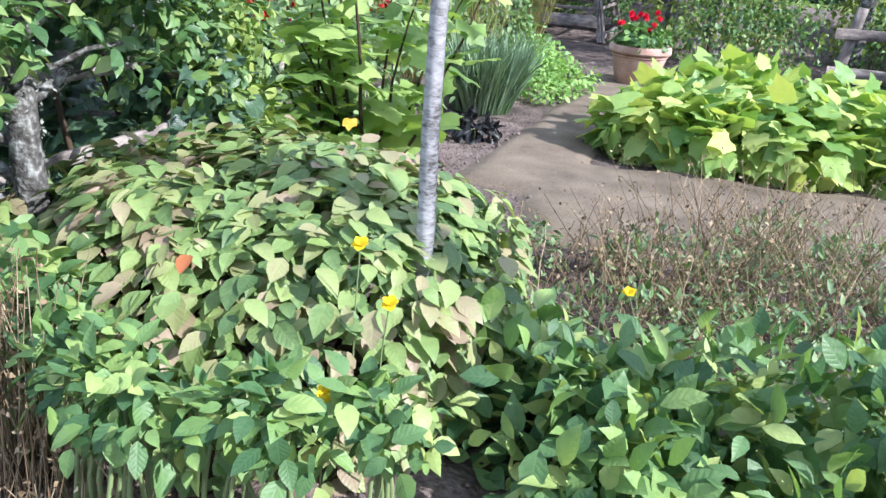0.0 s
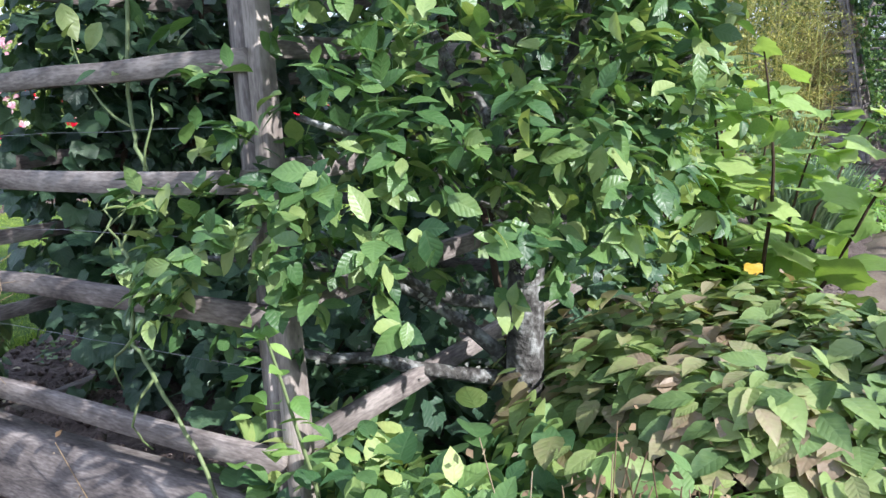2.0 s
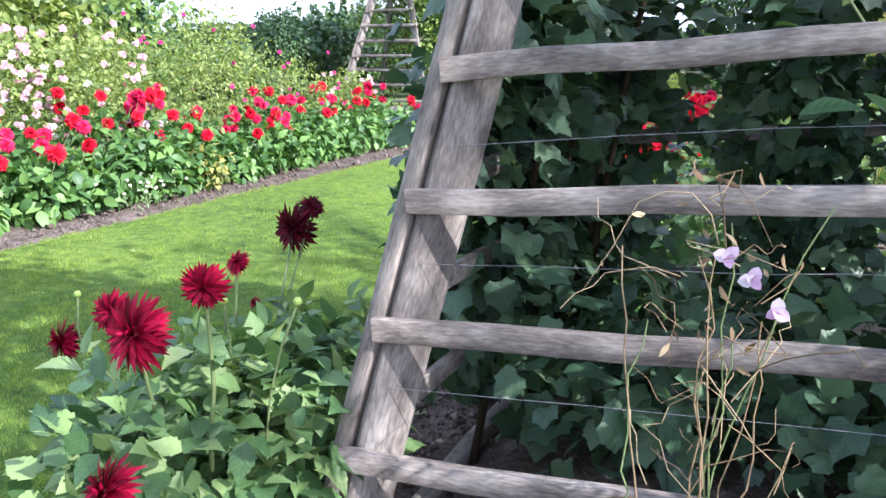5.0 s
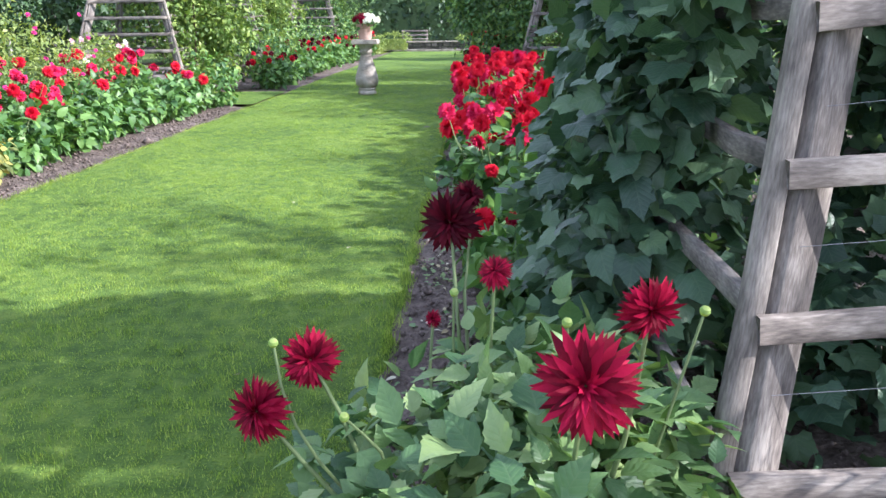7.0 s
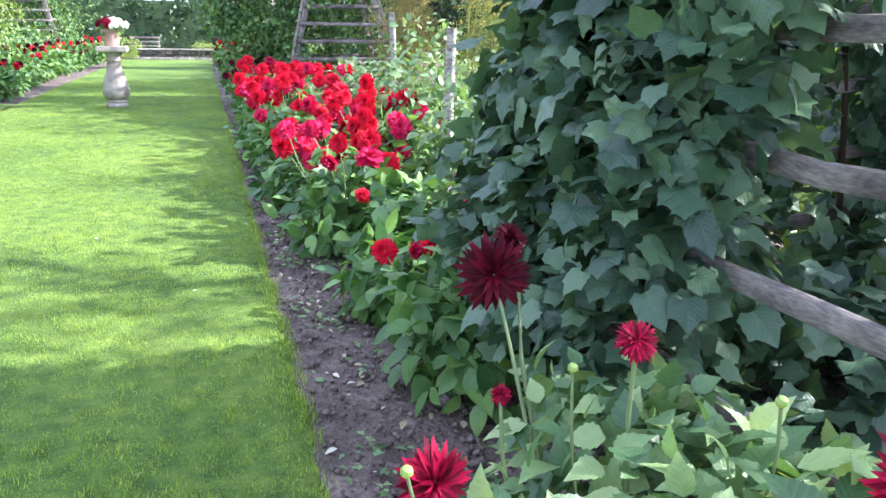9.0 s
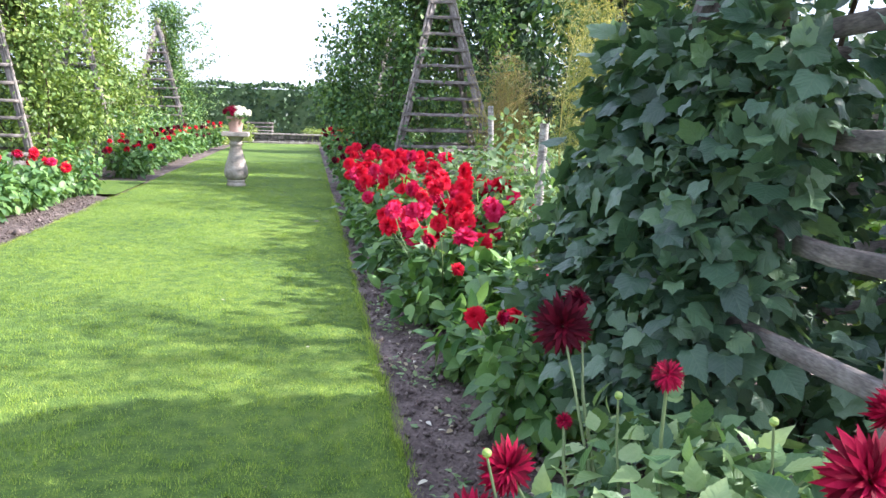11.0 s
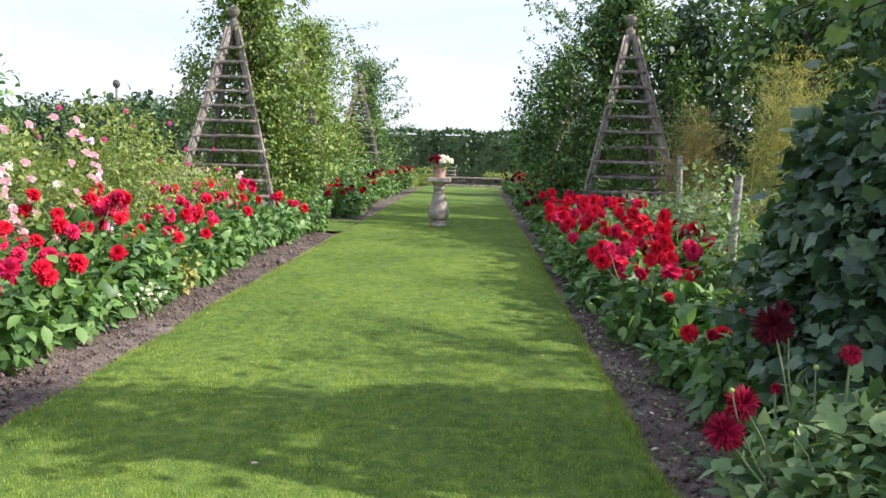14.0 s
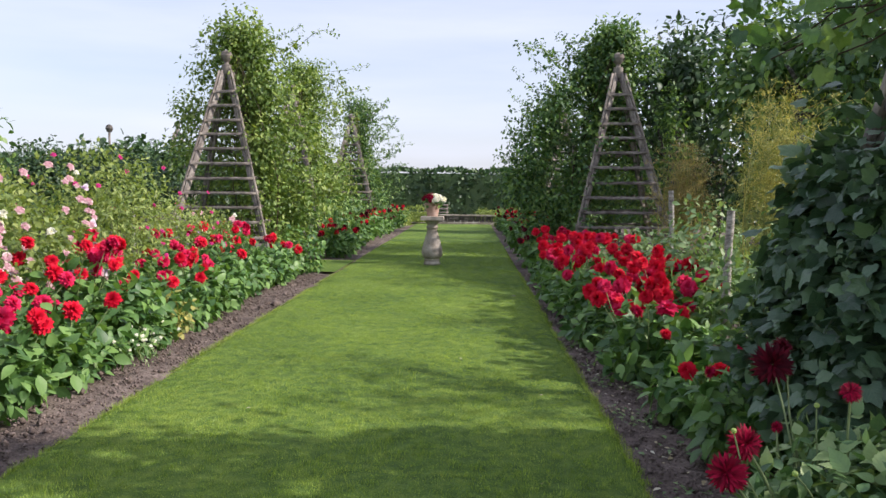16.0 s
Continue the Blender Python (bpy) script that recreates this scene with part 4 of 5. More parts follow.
# ---------------------------------------------------------------- pedestal on the lawn
pedestal = thing("pedestal", (-1.69, 17.0, 0.02), "weathered stone baluster pedestal standing on the lawn", "pedestal")
part("foot", turned("foot", [(0.17, 0.0), (0.17, 0.05), (0.15, 0.07), (0.15, 0.085), (0.165, 0.1), (0.15, 0.125)], M_STONE, 8, False), pedestal)
part("shaft", turned("shaft", [(0.15, 0.125), (0.2, 0.18), (0.212, 0.25), (0.2, 0.34), (0.16, 0.48), (0.125, 0.6), (0.105, 0.69), (0.1, 0.73), (0.122, 0.745), (0.122, 0.775), (0.1, 0.79), (0.11, 0.83), (0.15, 0.885), (0.17, 0.9)], M_STONE, 8, False), pedestal)
part("slab", slab("slab", -0.23, 0.23, -0.23, 0.23, 0.895, 0.975, M_STONE, 0.012), pedestal)


def flower_pot(at, r, h, label, group=""):
    pot = thing("flower_pot", at, label, "pot", group)
    part("body", turned("body", [(r * 0.66, 0), (r * 0.7, h * 0.04), (r * 0.88, h * 0.66), (r * 0.885, h * 0.7), (r * 0.93, h * 0.72), (r * 0.94, h * 0.76), (r * 0.9, h * 0.78)], M_TERRA, 36), pot)
    part("rim", turned("rim", [(r * 0.9, h * 0.78), (r * 0.99, h * 0.8), (r * 1.03, h * 0.84), (r * 1.03, h * 0.95), (r * 0.99, h), (r * 0.9, h), (r * 0.88, h * 0.93)], M_TERRA, 36), pot)
    part("compost", turned("compost", [(r * 0.87, h * 0.9), (r * 0.87, h * 0.93), (r * 0.4, h * 0.96)], M_SOIL, 24), pot)
    return pot


flower_pot((-1.69, 17.0, 0.995), 0.155, 0.27, "small terracotta pot standing on the stone pedestal")
posy = thing("pot_flowers", (-1.69, 17.0, 1.24), "mound of white and dark red flowers growing in the pot", "flowers")
part("leaves", crown("leaves", "ovate", [((0, 0, 0.06), (0.2, 0.2, 0.1))], 160, 0.07, M_DAHLIA, floor=-0.05), posy)
for _ in range(46):
    d = unit(rng.normal(size=3))
    d[2] = abs(d[2])
    bloom("flower", F_WHITE if d[0] > -0.05 else F_CRIMSON, posy, (0.03 + d[0] * 0.24, d[1] * 0.2, 0.07 + d[2] * 0.13), d, 0.05)

# ---------------------------------------------------------------- far end of the lawn
def hedge(x0, x1, y0, y1, h, label, n, size=0.12, material=None, kind="small"):
    """A clipped hedge: a dark solid core and a coat of small leaves."""
    ob = thing("hedge", ((x0 + x1) / 2, (y0 + y1) / 2, 0), label, "hedge")
    a, b = (x1 - x0) / 2, (y1 - y0) / 2
    part("core", slab("core", -a + 0.08, a - 0.08, -b + 0.08, b - 0.08, 0, h - 0.1, material or M_HEDGE, 0.05), ob)
    face = rng.choice(4, n, p=np.array([2 * a * h, 2 * b * h, 2 * b * h, 4 * a * b]) / (2 * a * h + 4 * b * h + 4 * a * b))
    u, v = rng.uniform(-1, 1, n), rng.uniform(0, 1, n)
    bulge = 0.07 * np.sin(u * a * 2.3) + rng.normal(size=n) * 0.05
    p = np.stack([np.where(face == 0, u * a, np.where(face == 1, -a - bulge, np.where(face == 2, a + bulge, u * a))), np.where(face == 0, -b - bulge, np.where(face == 3, (2 * v - 1) * b, u * b)), np.where(face == 3, h + bulge, v * h)], -1)
    out = np.array([(0, -1, 0), (-1, 0, 0), (1, 0, 0), (0, 0, 1.0)])[face]
    part("leaves", leaves("leaves", kind, p, unit(out + rng.normal(size=(n, 3)) * 0.6), out * 0.4 + np.array([0, 0, 0.6]) + rng.normal(size=(n, 3)) * 0.4, size * rng.uniform(0.6, 1.4, n), material or M_HEDGE), ob)
    return ob


hedge(-30, 30, 41, 43, 2.45, "tall clipped dark green hedge closing the garden", 15000, 0.22)
hedge(-32, -14.5, 39, 40.5, 3.0, "tall clipped dark green hedge closing the garden", 4000, 0.22)
hedge(9.5, 11.5, -4, 26, 2.2, "tall clipped dark green hedge closing the garden", 9000, 0.2)
hedge(-18, -16.5, -4, 38, 1.9, "tall clipped dark green hedge closing the garden", 7000, 0.2)
for x in (-4.1, 0.75):
    hedge(x - 0.55, x + 0.55, 34.3, 35.2, 0.55, "low clipped box hedge at the lawn's end", 1100, 0.07, M_SHRUB)
    hedge(x - 1.3, x + 1.3, 37.8, 38.6, 0.6, "low clipped box hedge at the lawn's end", 1300, 0.08, M_SHRUB)
tagged(new("gravel", sheet("gravel", -9, 3, 37.6, 40.9, 20, 12, lambda x, y: 0.02 + 0 * x, M_GRAVEL)), "pale gravel path crossing the lawn's end", "path", kind="structure")
kerb = tagged(new("stone_kerb", slab("stone_kerb", -2.7, 0.3, 36.4, 36.6, 0.0, 0.1, M_STONE, 0.01)), "pale stone kerb before a low dark wall", "kerb")
pond = thing("pond_wall", (-1.2, 37.2, 0), "low dark rubble-stone wall round a sunken pond", "wall")
for j in range(2):
    x = -1.5
    while x < 1.45:
        w = rng.uniform(0.16, 0.34)
        part("stone", slab("stone", x, x + w - 0.015, -0.17 + rng.normal() * 0.015, 0.17, 0.02 + j * 0.17, 0.02 + j * 0.17 + 0.16, M_DARKSTONE, 0.02), pond)
        x += w
part("coping", slab("coping", -1.6, 1.55, -0.2, 0.2, 0.365, 0.42, M_STONE, 0.012), pond)
bench = thing("garden_bench", (-2.6, 39.4, 0), "small pale timber garden bench before the hedge", "bench")
for x in (-0.55, 0.55):
    part("leg", board_mesh("leg", (x, -0.18, 0), (x, -0.18, 0.45), 0.06, 0.06, (0, -1, 0)), bench)
    part("leg", board_mesh("leg", (x, 0.2, 0), (x, 0.25, 0.85), 0.06, 0.06, (0, -1, 0)), bench)
for y in (-0.15, 0.0, 0.15):
    part("seat_slat", board_mesh("seat_slat", (-0.62, y, 0.46), (0.62, y, 0.46), 0.12, 0.03, (0, 0, 1)), bench)
for z in (0.62, 0.8):
    part("back_rail", board_mesh("back_rail", (-0.6, 0.21, z), (0.6, 0.21, z), 0.08, 0.03, (0, -1, 0)), bench)

# ---------------------------------------------------------------- background trees and shrubs
def tree(at, label, blobs, count, size, material, trunk_r=0.12, kind="ovate", bark=None, limbs=7, name="tree", **kw):
    ob = thing(name, at, label, "tree")
    base = min(c[2] for c, _ in blobs)
    part("trunk", tubes("trunk", [(bent((0, 0, 0), (0.05, 0, base + 0.3), 7, 0.04), trunk_r, trunk_r * 0.6)], bark or M_LICHEN, 9), ob)
    for k in range(limbs):
        c, r = blobs[k % len(blobs)]
        part("limb", tubes("limb", [(bent((0.03, 0, base * rng.uniform(0.6, 1.0)), np.array(c) + rng.normal(size=3) * 0.25 * np.array(r), 6, 0.1), trunk_r * 0.5, trunk_r * 0.12)], bark or M_LICHEN, 6), ob)
    part("crown", crown("crown", kind, blobs, count, size, material, shell=0.65, lumps=0.25, **kw), ob)
    return ob


def lumpy(h, w, n, lo=0.35):
    return [((rng.normal() * w * 0.45, rng.normal() * w * 0.45, h * rng.uniform(lo, 0.85)), (w * rng.uniform(0.4, 0.6), w * rng.uniform(0.4, 0.6), h * rng.uniform(0.16, 0.26))) for _ in range(n)]


for x, y, h, w, mt in ((5.6, 22.5, 5.4, 2.2, M_HEDGE), (8.0, 20.0, 4.6, 2.2, M_HEDGE), (9.5, 27.0, 5.6, 2.6, M_ROSE), (6.2, 30.0, 4.4, 2.2, M_HEDGE), (4.6, 25.5, 3.6, 1.5, M_ROSE), (4.9, 15.6, 5.3, 1.4, M_ROSE), (6.8, 15.0, 5.8, 1.8, M_HEDGE), (3.9, 20.3, 5.2, 1.3, M_HEDGE),
                       (-9.0, 20.5, 2.6, 1.7, M_HEDGE), (-12.5, 27.0, 3.0, 1.8, M_ROSE), (-9.5, 12.0, 2.9, 1.7, M_SHRUB), (-11.0, 15.0, 2.8, 1.8, M_ROSE), (-8.8, 6.2, 3.4, 1.9, M_ROSE), (-10.5, 9.0, 3.5, 2.0, M_SHRUB), (-9.0, 30.5, 3.4, 2.0, M_HEDGE), (-16, 32, 2.7, 1.8, M_HEDGE)):
    tree((x, y, 0), "leafy green tree behind the borders" if mt is not M_HEDGE else "dense dark green tree behind the borders", lumpy(h, w, 12, 0.62 if h > 5 and y < 21 else 0.35), 3600, 0.17, mt)
for x, y in ((-13.5, 24.0), (-11.3, 24.5)):
    tree((x, y, 0), "clipped dome-headed dark tree", [((0, 0, 1.9), (1.0, 1.0, 0.85))], 2200, 0.13, M_HEDGE, 0.1, limbs=3)
# added trees, out of view: their high thin crowns dapple the near lawn
for x, y in ((8.3, 1.9), (8.2, 3.9), (8.5, 5.7)):
    high = [((rng.normal() * 0.7, rng.normal() * 0.7, rng.uniform(6.2, 7.4)), (rng.uniform(0.6, 1.0), rng.uniform(0.4, 0.7), rng.uniform(0.3, 0.45))) for _ in range(10)]
    tree((x, y, 0), "unseen tall thin-crowned tree added to dapple the lawn with shade", high, 250 if y > 5 else 340, 0.15, M_ROSE, 0.1)
post_ball = thing("finial_post", (-12.0, 25.2, 0), "slim post with a dark ball finial among the shrubs", "post")
part("pole", tubes("pole", [([(0, 0, 0), (0, 0, 3.2)], 0.04, 0.035)], M_WOOD, 8), post_ball)
part("ball", turned("ball", [(0.03, 3.15), (0.08, 3.19), (0.115, 3.28), (0.08, 3.37), (0.02, 3.4)], M_DARKSTONE, 16), post_ball)
for k in range(9):
    x, y = 5.0 + 0.62 * k + rng.normal() * 0.2, 14.0 + 0.25 * k + rng.normal() * 0.4
    leafy("shrub", (x, y, 0), "dusty green rose shrub behind the path", "shrub", [((0, 0, 0.55), (0.6, 0.6, 0.5)), ((0.1, 0.1, 0.95), (0.45, 0.45, 0.35))], 700, 0.075, M_ROSE, "small", stems=4, stem_mat=M_STRAW)
for x, y, h in ((4.35, 15.6, 2.3), (5.4, 16.6, 2.0), (7.2, 17.5, 1.8)):
    leafy("shrub", (x, y, 0), "yellow-green upright shrub behind the path", "shrub", [((0, 0, h * 0.4), (0.65, 0.65, h * 0.4)), ((0, 0, h * 0.75), (0.45, 0.45, h * 0.28))], 1200, 0.1, M_SHRUB, stems=4)

# ---------------------------------------------------------------- between border and path
def feathery(at, tall, wide, material, label, count=90):
    """Tall thread-leaved plant with flat heads."""
    ob = thing("fennel", at, label, "fennel")
    lines, pts, heads = [], [], []
    for _ in range(count):
        a, r = rng.uniform(0, 2 * np.pi), wide * math.sqrt(rng.random())
        top = np.array([r * math.cos(a), r * math.sin(a), tall * rng.uniform(0.5, 0.95)])
        ln = bent((top[0] * 0.3, top[1] * 0.3, 0), top, 8, 0.12)
        lines.append((ln, 0.007, 0.003))
        pts += [q for q in ln[1:] for _ in range(4)]
        heads += [top] * 30
        for q in ln[3:]:
            for _ in range(2):
                tip = q + np.array([rng.normal() * 0.16, rng.normal() * 0.16, rng.uniform(0.1, 0.32)])
                br = bent(q, tip, 4, 0.02)
                lines.append((br, 0.003, 0.0016))
                pts += [p for p in br[1:] for _ in range(2)]
                if tip[2] > tall * 0.45:
                    heads += [tip] * 22
    part("stalk_mass", tubes("stalk_mass", lines, M_FENNEL, 4), ob, kind="stuff")
    pts, heads = np.array(pts), np.array(heads)
    n = len(pts)
    part("threads", leaves("threads", "blade", pts, rng.normal(size=(n, 3)) + np.array([0, 0, 0.5]), rng.normal(size=(n, 3)), rng.uniform(0.08, 0.2, n), material), ob, kind="stuff")
    n = len(heads)
    part("seed_fluff", leaves("seed_fluff", "small", heads + rng.normal(size=(n, 3)) * np.array([0.055, 0.055, 0.014]), rng.normal(size=(n, 3)) + np.array([0, 0, 0.3]), rng.normal(size=(n, 3)), rng.uniform(0.01, 0.028, n), material), ob, kind="stuff")
    return ob


feathery((2.28, 9.6, 0), 2.75, 0.28, M_FENNEL, "tall yellow-green feathery fennel gone to seed", 24)
feathery((2.68, 10.4, 0), 2.6, 0.3, M_FENNEL, "tall yellow-green feathery fennel gone to seed", 20)
feathery((2.45, 13.9, 0), 2.2, 0.35, M_BRONZE, "bronze feathery fennel gone to seed", 44)
for (x, y, h, r) in ((1.46, 8.6, 1.36, 0.042), (2.05, 13.2, 1.55, 0.046)):
    ob = thing("rustic_post", (x, y, 0), "pale peeling bark-covered rustic post", "post", "rustic posts in the border")
    part("pole", tubes("pole", [(bent((0, 0, 0), (0.03, 0, h), 9, 0.02), r, r * 0.85)], M_POST, 10), ob)
hurdle = thing("low_fence", (1.55, 12.3, 0), "low rustic rail on two stakes", "fence")
for x in (-0.5, 0.5):
    part("stake", tubes("stake", [([(x, 0, 0), (x, 0, 0.35), (x + 0.01, 0, 0.72)], 0.028, 0.022)], M_WOOD, 7), hurdle)
part("rail", board_mesh("rail", (-0.68, -0.03, 0.68), (0.7, -0.03, 0.7), 0.06, 0.035, (0, -1, 0)), hurdle)
for x, y, s in ((1.45, 6.6, 1.3), (1.95, 7.5, 1.9), (1.35, 7.9, 1.2), (2.3, 8.6, 1.9), (1.4, 9.4, 1.4), (1.35, 10.6, 1.3), (2.0, 11.3, 1.8), (2.6, 12.0, 1.2), (1.5, 12.9, 1.2)):
    leafy("border_plant", (x, y, 0), "green leafy plant in the middle of the bed", "plant", [((0, 0, 0.32 * s), (0.4 * s, 0.4 * s, 0.32 * s)), ((0, 0, 0.6 * s), (0.25 * s, 0.25 * s, 0.25 * s))], 620, 0.09, M_WEED, stems=5)

mallow = thing("mallow", (3.22, 6.6, 0), "tall branching mallow with large pale green lobed leaves", "shrub")
m_pts = []
for k in range(13):
    a = rng.uniform(0, 2 * np.pi)
    r, h = rng.uniform(0.2, 0.72), rng.uniform(0.8, 1.6)
    ln = bent((0.05 * math.cos(a), 0.05 * math.sin(a), 0), (r * math.cos(a), r * math.sin(a), h), 9, 0.07)
    part("stem", tubes("stem", [(ln, 0.014, 0.004)], M_REDSTEM, 6), mallow)
    for q in ln[2:]:
        m_pts += [q] * (5 if q[2] > 0.8 else 3)
m_pts = np.array(m_pts) + rng.normal(size=(len(m_pts), 3)) * 0.06
n = len(m_pts)
part("leaves", leaves("leaves", "lobed", m_pts, unit(rng.normal(size=(n, 3)) * np.array([1, 1, 0.3]) + np.array([0, 0, -0.15])), np.array([0, 0, 1.0]) + rng.normal(size=(n, 3)) * 0.3, np.clip(0.28 - 0.1 * m_pts[:, 2], 0.1, 0.26) * rng.uniform(0.6, 1.2, n), M_MALLOW), mallow)
part("yellow_leaf", leaves("yellow_leaf", "lobed", [(0.05, -0.3, 0.58)], [(0.2, -0.7, -0.5)], [(0, -0.5, 1.0)], [0.085], M_YELLOWED), mallow, "one yellowed leaf")

# its leaves borrow the rose green with sunlight mixed into the colour
leafy("shrub", (2.72, 5.8, 0), "sunlit light green small-leaved shrub behind the fruit tree", "shrub", [((0, 0, 0.6), (0.36, 0.36, 0.5)), ((0.05, 0, 1.15), (0.32, 0.32, 0.4)), ((-0.1, 0.1, 1.6), (0.26, 0.26, 0.3))], 1900, 0.066, M_ROSE_SUNLIT, "ovate", stems=7, shell=0.7, lumps=0.3)

clump = thing("ornamental_grass", (3.0, 9.75, 0), "dense clump of blue-green upright grass", "grass")
n = 1100
az, rr = rng.uniform(0, 2 * np.pi, n), 0.28 * np.sqrt(rng.random(n))
base = np.stack([rr * np.cos(az), rr * np.sin(az), np.zeros(n)], -1)
ax = unit(np.stack([np.cos(az), np.sin(az), np.zeros(n)], -1) * rng.uniform(0.05, 0.55, (n, 1)) + np.array([0, 0, 1.0]))
part("blades", leaves("blades", "blade", base, ax, rng.normal(size=(n, 3)), rng.uniform(0.45, 0.8, n), M_BLUEGRASS), clump, kind="stuff")
lime = leafy("lime_mound", (3.3, 11.2, 0), "low spreading mound of bright lime green leaves", "plant", [((0, 0, 0.14), (0.52, 0.6, 0.26)), ((-0.3, 0.6, 0.16), (0.45, 0.6, 0.26)), ((0.12, -0.5, 0.1), (0.3, 0.4, 0.2)), ((-0.5, 1.2, 0.2), (0.4, 0.6, 0.28))], 3800, 0.06, M_LIME, "small", stems=3, shell=0.35)
leafy("black_plant", (3.3, 8.6, 0), "low tuft of nearly black leaves on bare soil", "plant", [((0, 0, 0.08), (0.2, 0.16, 0.1))], 220, 0.11, M_BLACK, "narrow", stems=2)
big_pot = flower_pot((4.15, 12.45, 0.02), 0.36, 0.46, "large weathered terracotta pot standing on the path")
ger = thing("pot_geraniums", (4.15, 12.45, 0.45), "red geraniums and dark leaves filling the pot", "flowers")
part("leaves", crown("leaves", "round", [((0, 0, 0.1), (0.34, 0.34, 0.16))], 420, 0.075, M_DAHLIA, floor=-0.02), ger)
for _ in range(16):
    p = (rng.normal() * 0.16, rng.normal() * 0.16, rng.uniform(0.2, 0.42))
    part("stem", tubes("stem", [(bent((p[0] * 0.7, p[1] * 0.7, 0.05), p, 4, 0.02), 0.004, 0.003)], M_STEM, 4), ger)
    bloom("flower", F_RED, ger, p, (rng.normal() * 0.3, -0.7, 0.8), 0.036)

for x, y, s in ((4.62, 8.95, 1.0), (5.1, 8.85, 1.15), (5.65, 8.9, 1.2), (4.85, 9.6, 1.15), (5.4, 9.7, 1.3), (6.1, 9.2, 1.2), (6.6, 9.1, 1.1), (6.0, 10.0, 1.3), (5.2, 10.4, 1.2), (6.8, 9.9, 1.2)):
    ob = leafy("yellowing_plant", (x, y, 0), "sprawling plant with big yellow-green lobed leaves", "plant", [((0, 0, 0.22 * s), (0.4 * s, 0.38 * s, 0.27 * s))], 250, 0.2, M_YELLOW, "lobed", "yellowing plants beside the path", 4, shell=0.5, droop=0.5, up=0.9)
fence = thing("fence", (6.6, 13.2, 0), "weathered timber fence with leaning posts", "fence")
for x, l in ((-0.2, 0.14), (0.9, 0.02), (2.0, 0.05)):
    part("post", board_mesh("post", (x, 0, 0), (x + l, 0, 1.1), 0.12, 0.08, (0, -1, 0)), fence)
for z in (0.35, 0.8):
    part("rail", board_mesh("rail", (-0.3, -0.06, z), (2.2, -0.06, z + 0.03), 0.12, 0.035, (0, -1, 0)), fence)

# ---------------------------------------------------------------- foreground planting
mound = thing("leaf_mound", (3.76, 4.6, 0), "broad mound of overlapping green leaves flushed with bronze", "plant")
n = 8200
px, py = rng.uniform(-1, 1, n), rng.uniform(-1, 1, n)
keep = px ** 2 + py ** 2 < 1
px, py = px[keep], py[keep]
n = len(px)
rad = np.sqrt(px ** 2 + py ** 2)
mz = 0.75 * (1 - rad ** 6.0) ** 0.55 + 0.05 * np.sin(px * 6) * np.cos(py * 5) + 0.06 * px + rng.normal(size=n) * 0.035 + 0.02
skirt = rng.random(n) < 0.24
mz = np.where(skirt, rng.uniform(0.06, 0.72, n), mz)
px, py = np.where(skirt, px / np.maximum(rad, 0.05) * 0.98, px), np.where(skirt, py / np.maximum(rad, 0.05) * 0.98, py)
rad = np.where(skirt, 1.0, rad)
at = np.stack([px * 0.86 - py * 0.08 + 0.02, py * 0.78 + 0.0, np.maximum(mz, 0.03)], -1)
ax = unit(np.stack([px * 0.7 + rng.normal(size=n) * 0.7, py * 0.6 - 0.1 + rng.normal(size=n) * 0.9, -0.04 - 0.4 * rad ** 4 + rng.normal(size=n) * 0.14], -1))
nm = np.stack([px * 0.5 * rad, py * 0.5 * rad, np.ones(n)], -1) + rng.normal(size=(n, 3)) * 0.22
part("leaves", leaves("leaves", "ovate", at, ax, nm, rng.uniform(0.055, 0.105, n), M_MOUND), mound, kind="stuff")
part("autumn_leaf", leaves("autumn_leaf", "round", [(0.25, -0.72, 0.8)], [(0.1, -0.8, -0.3)], [(0, -0.5, 1.0)], [0.052], M_ORANGE), mound, "one orange-red leaf")
for _ in range(9):
    a, r = rng.uniform(0, 2 * np.pi), rng.uniform(0.2, 0.7)
    part("stem", tubes("stem", [(bent((0.2 * math.cos(a), 0.2 * math.sin(a), 0), (r * math.cos(a), r * math.sin(a), 0.55), 5, 0.03), 0.009, 0.005)], M_REDSTEM, 5), mound)

LAB_B = "leafy plant with glossy broad green leaves along the bed's edge"
for x, y, h, w in ((4.85, 4.3, 0.56, 0.28), (5.2, 4.42, 0.56, 0.32), (5.6, 4.6, 0.56, 0.34), (6.05, 4.75, 0.54, 0.36), (5.0, 4.08, 0.48, 0.24), (5.5, 4.2, 0.46, 0.28), (6.0, 4.3, 0.46, 0.32), (2.65, 3.95, 0.5, 0.26), (4.66, 4.6, 0.45, 0.22)):
    leafy("broadleaf_plant", (x, y, 0), LAB_B, "plant", [((0, 0, h * 0.5), (w, w, h * 0.5)), ((rng.normal() * 0.08, rng.normal() * 0.08, h * 0.78), (w * 0.7, w * 0.7, h * 0.28))], 480, 0.094, M_BROAD, "elliptic", "broad-leaved plants along the bed", 7, shell=0.7, up=0.7, droop=-0.25, lumps=0.3)
for x, y, h, w in ((3.4, 3.86, 0.62, 0.26), (3.1, 3.9, 0.62, 0.28), (2.78, 3.86, 0.55, 0.24), (3.25, 4.1, 0.66, 0.28)):
    leafy("broadleaf_plant", (x, y, 0), LAB_B, "plant", [((0, 0, h * 0.55), (w, w, h * 0.45)), ((rng.normal() * 0.08, rng.normal() * 0.08, h * 0.8), (w * 0.7, w * 0.7, h * 0.2))], 330, 0.078, M_BROAD, "round", "broad-leaved plants along the bed", 6, shell=0.6, up=0.9)
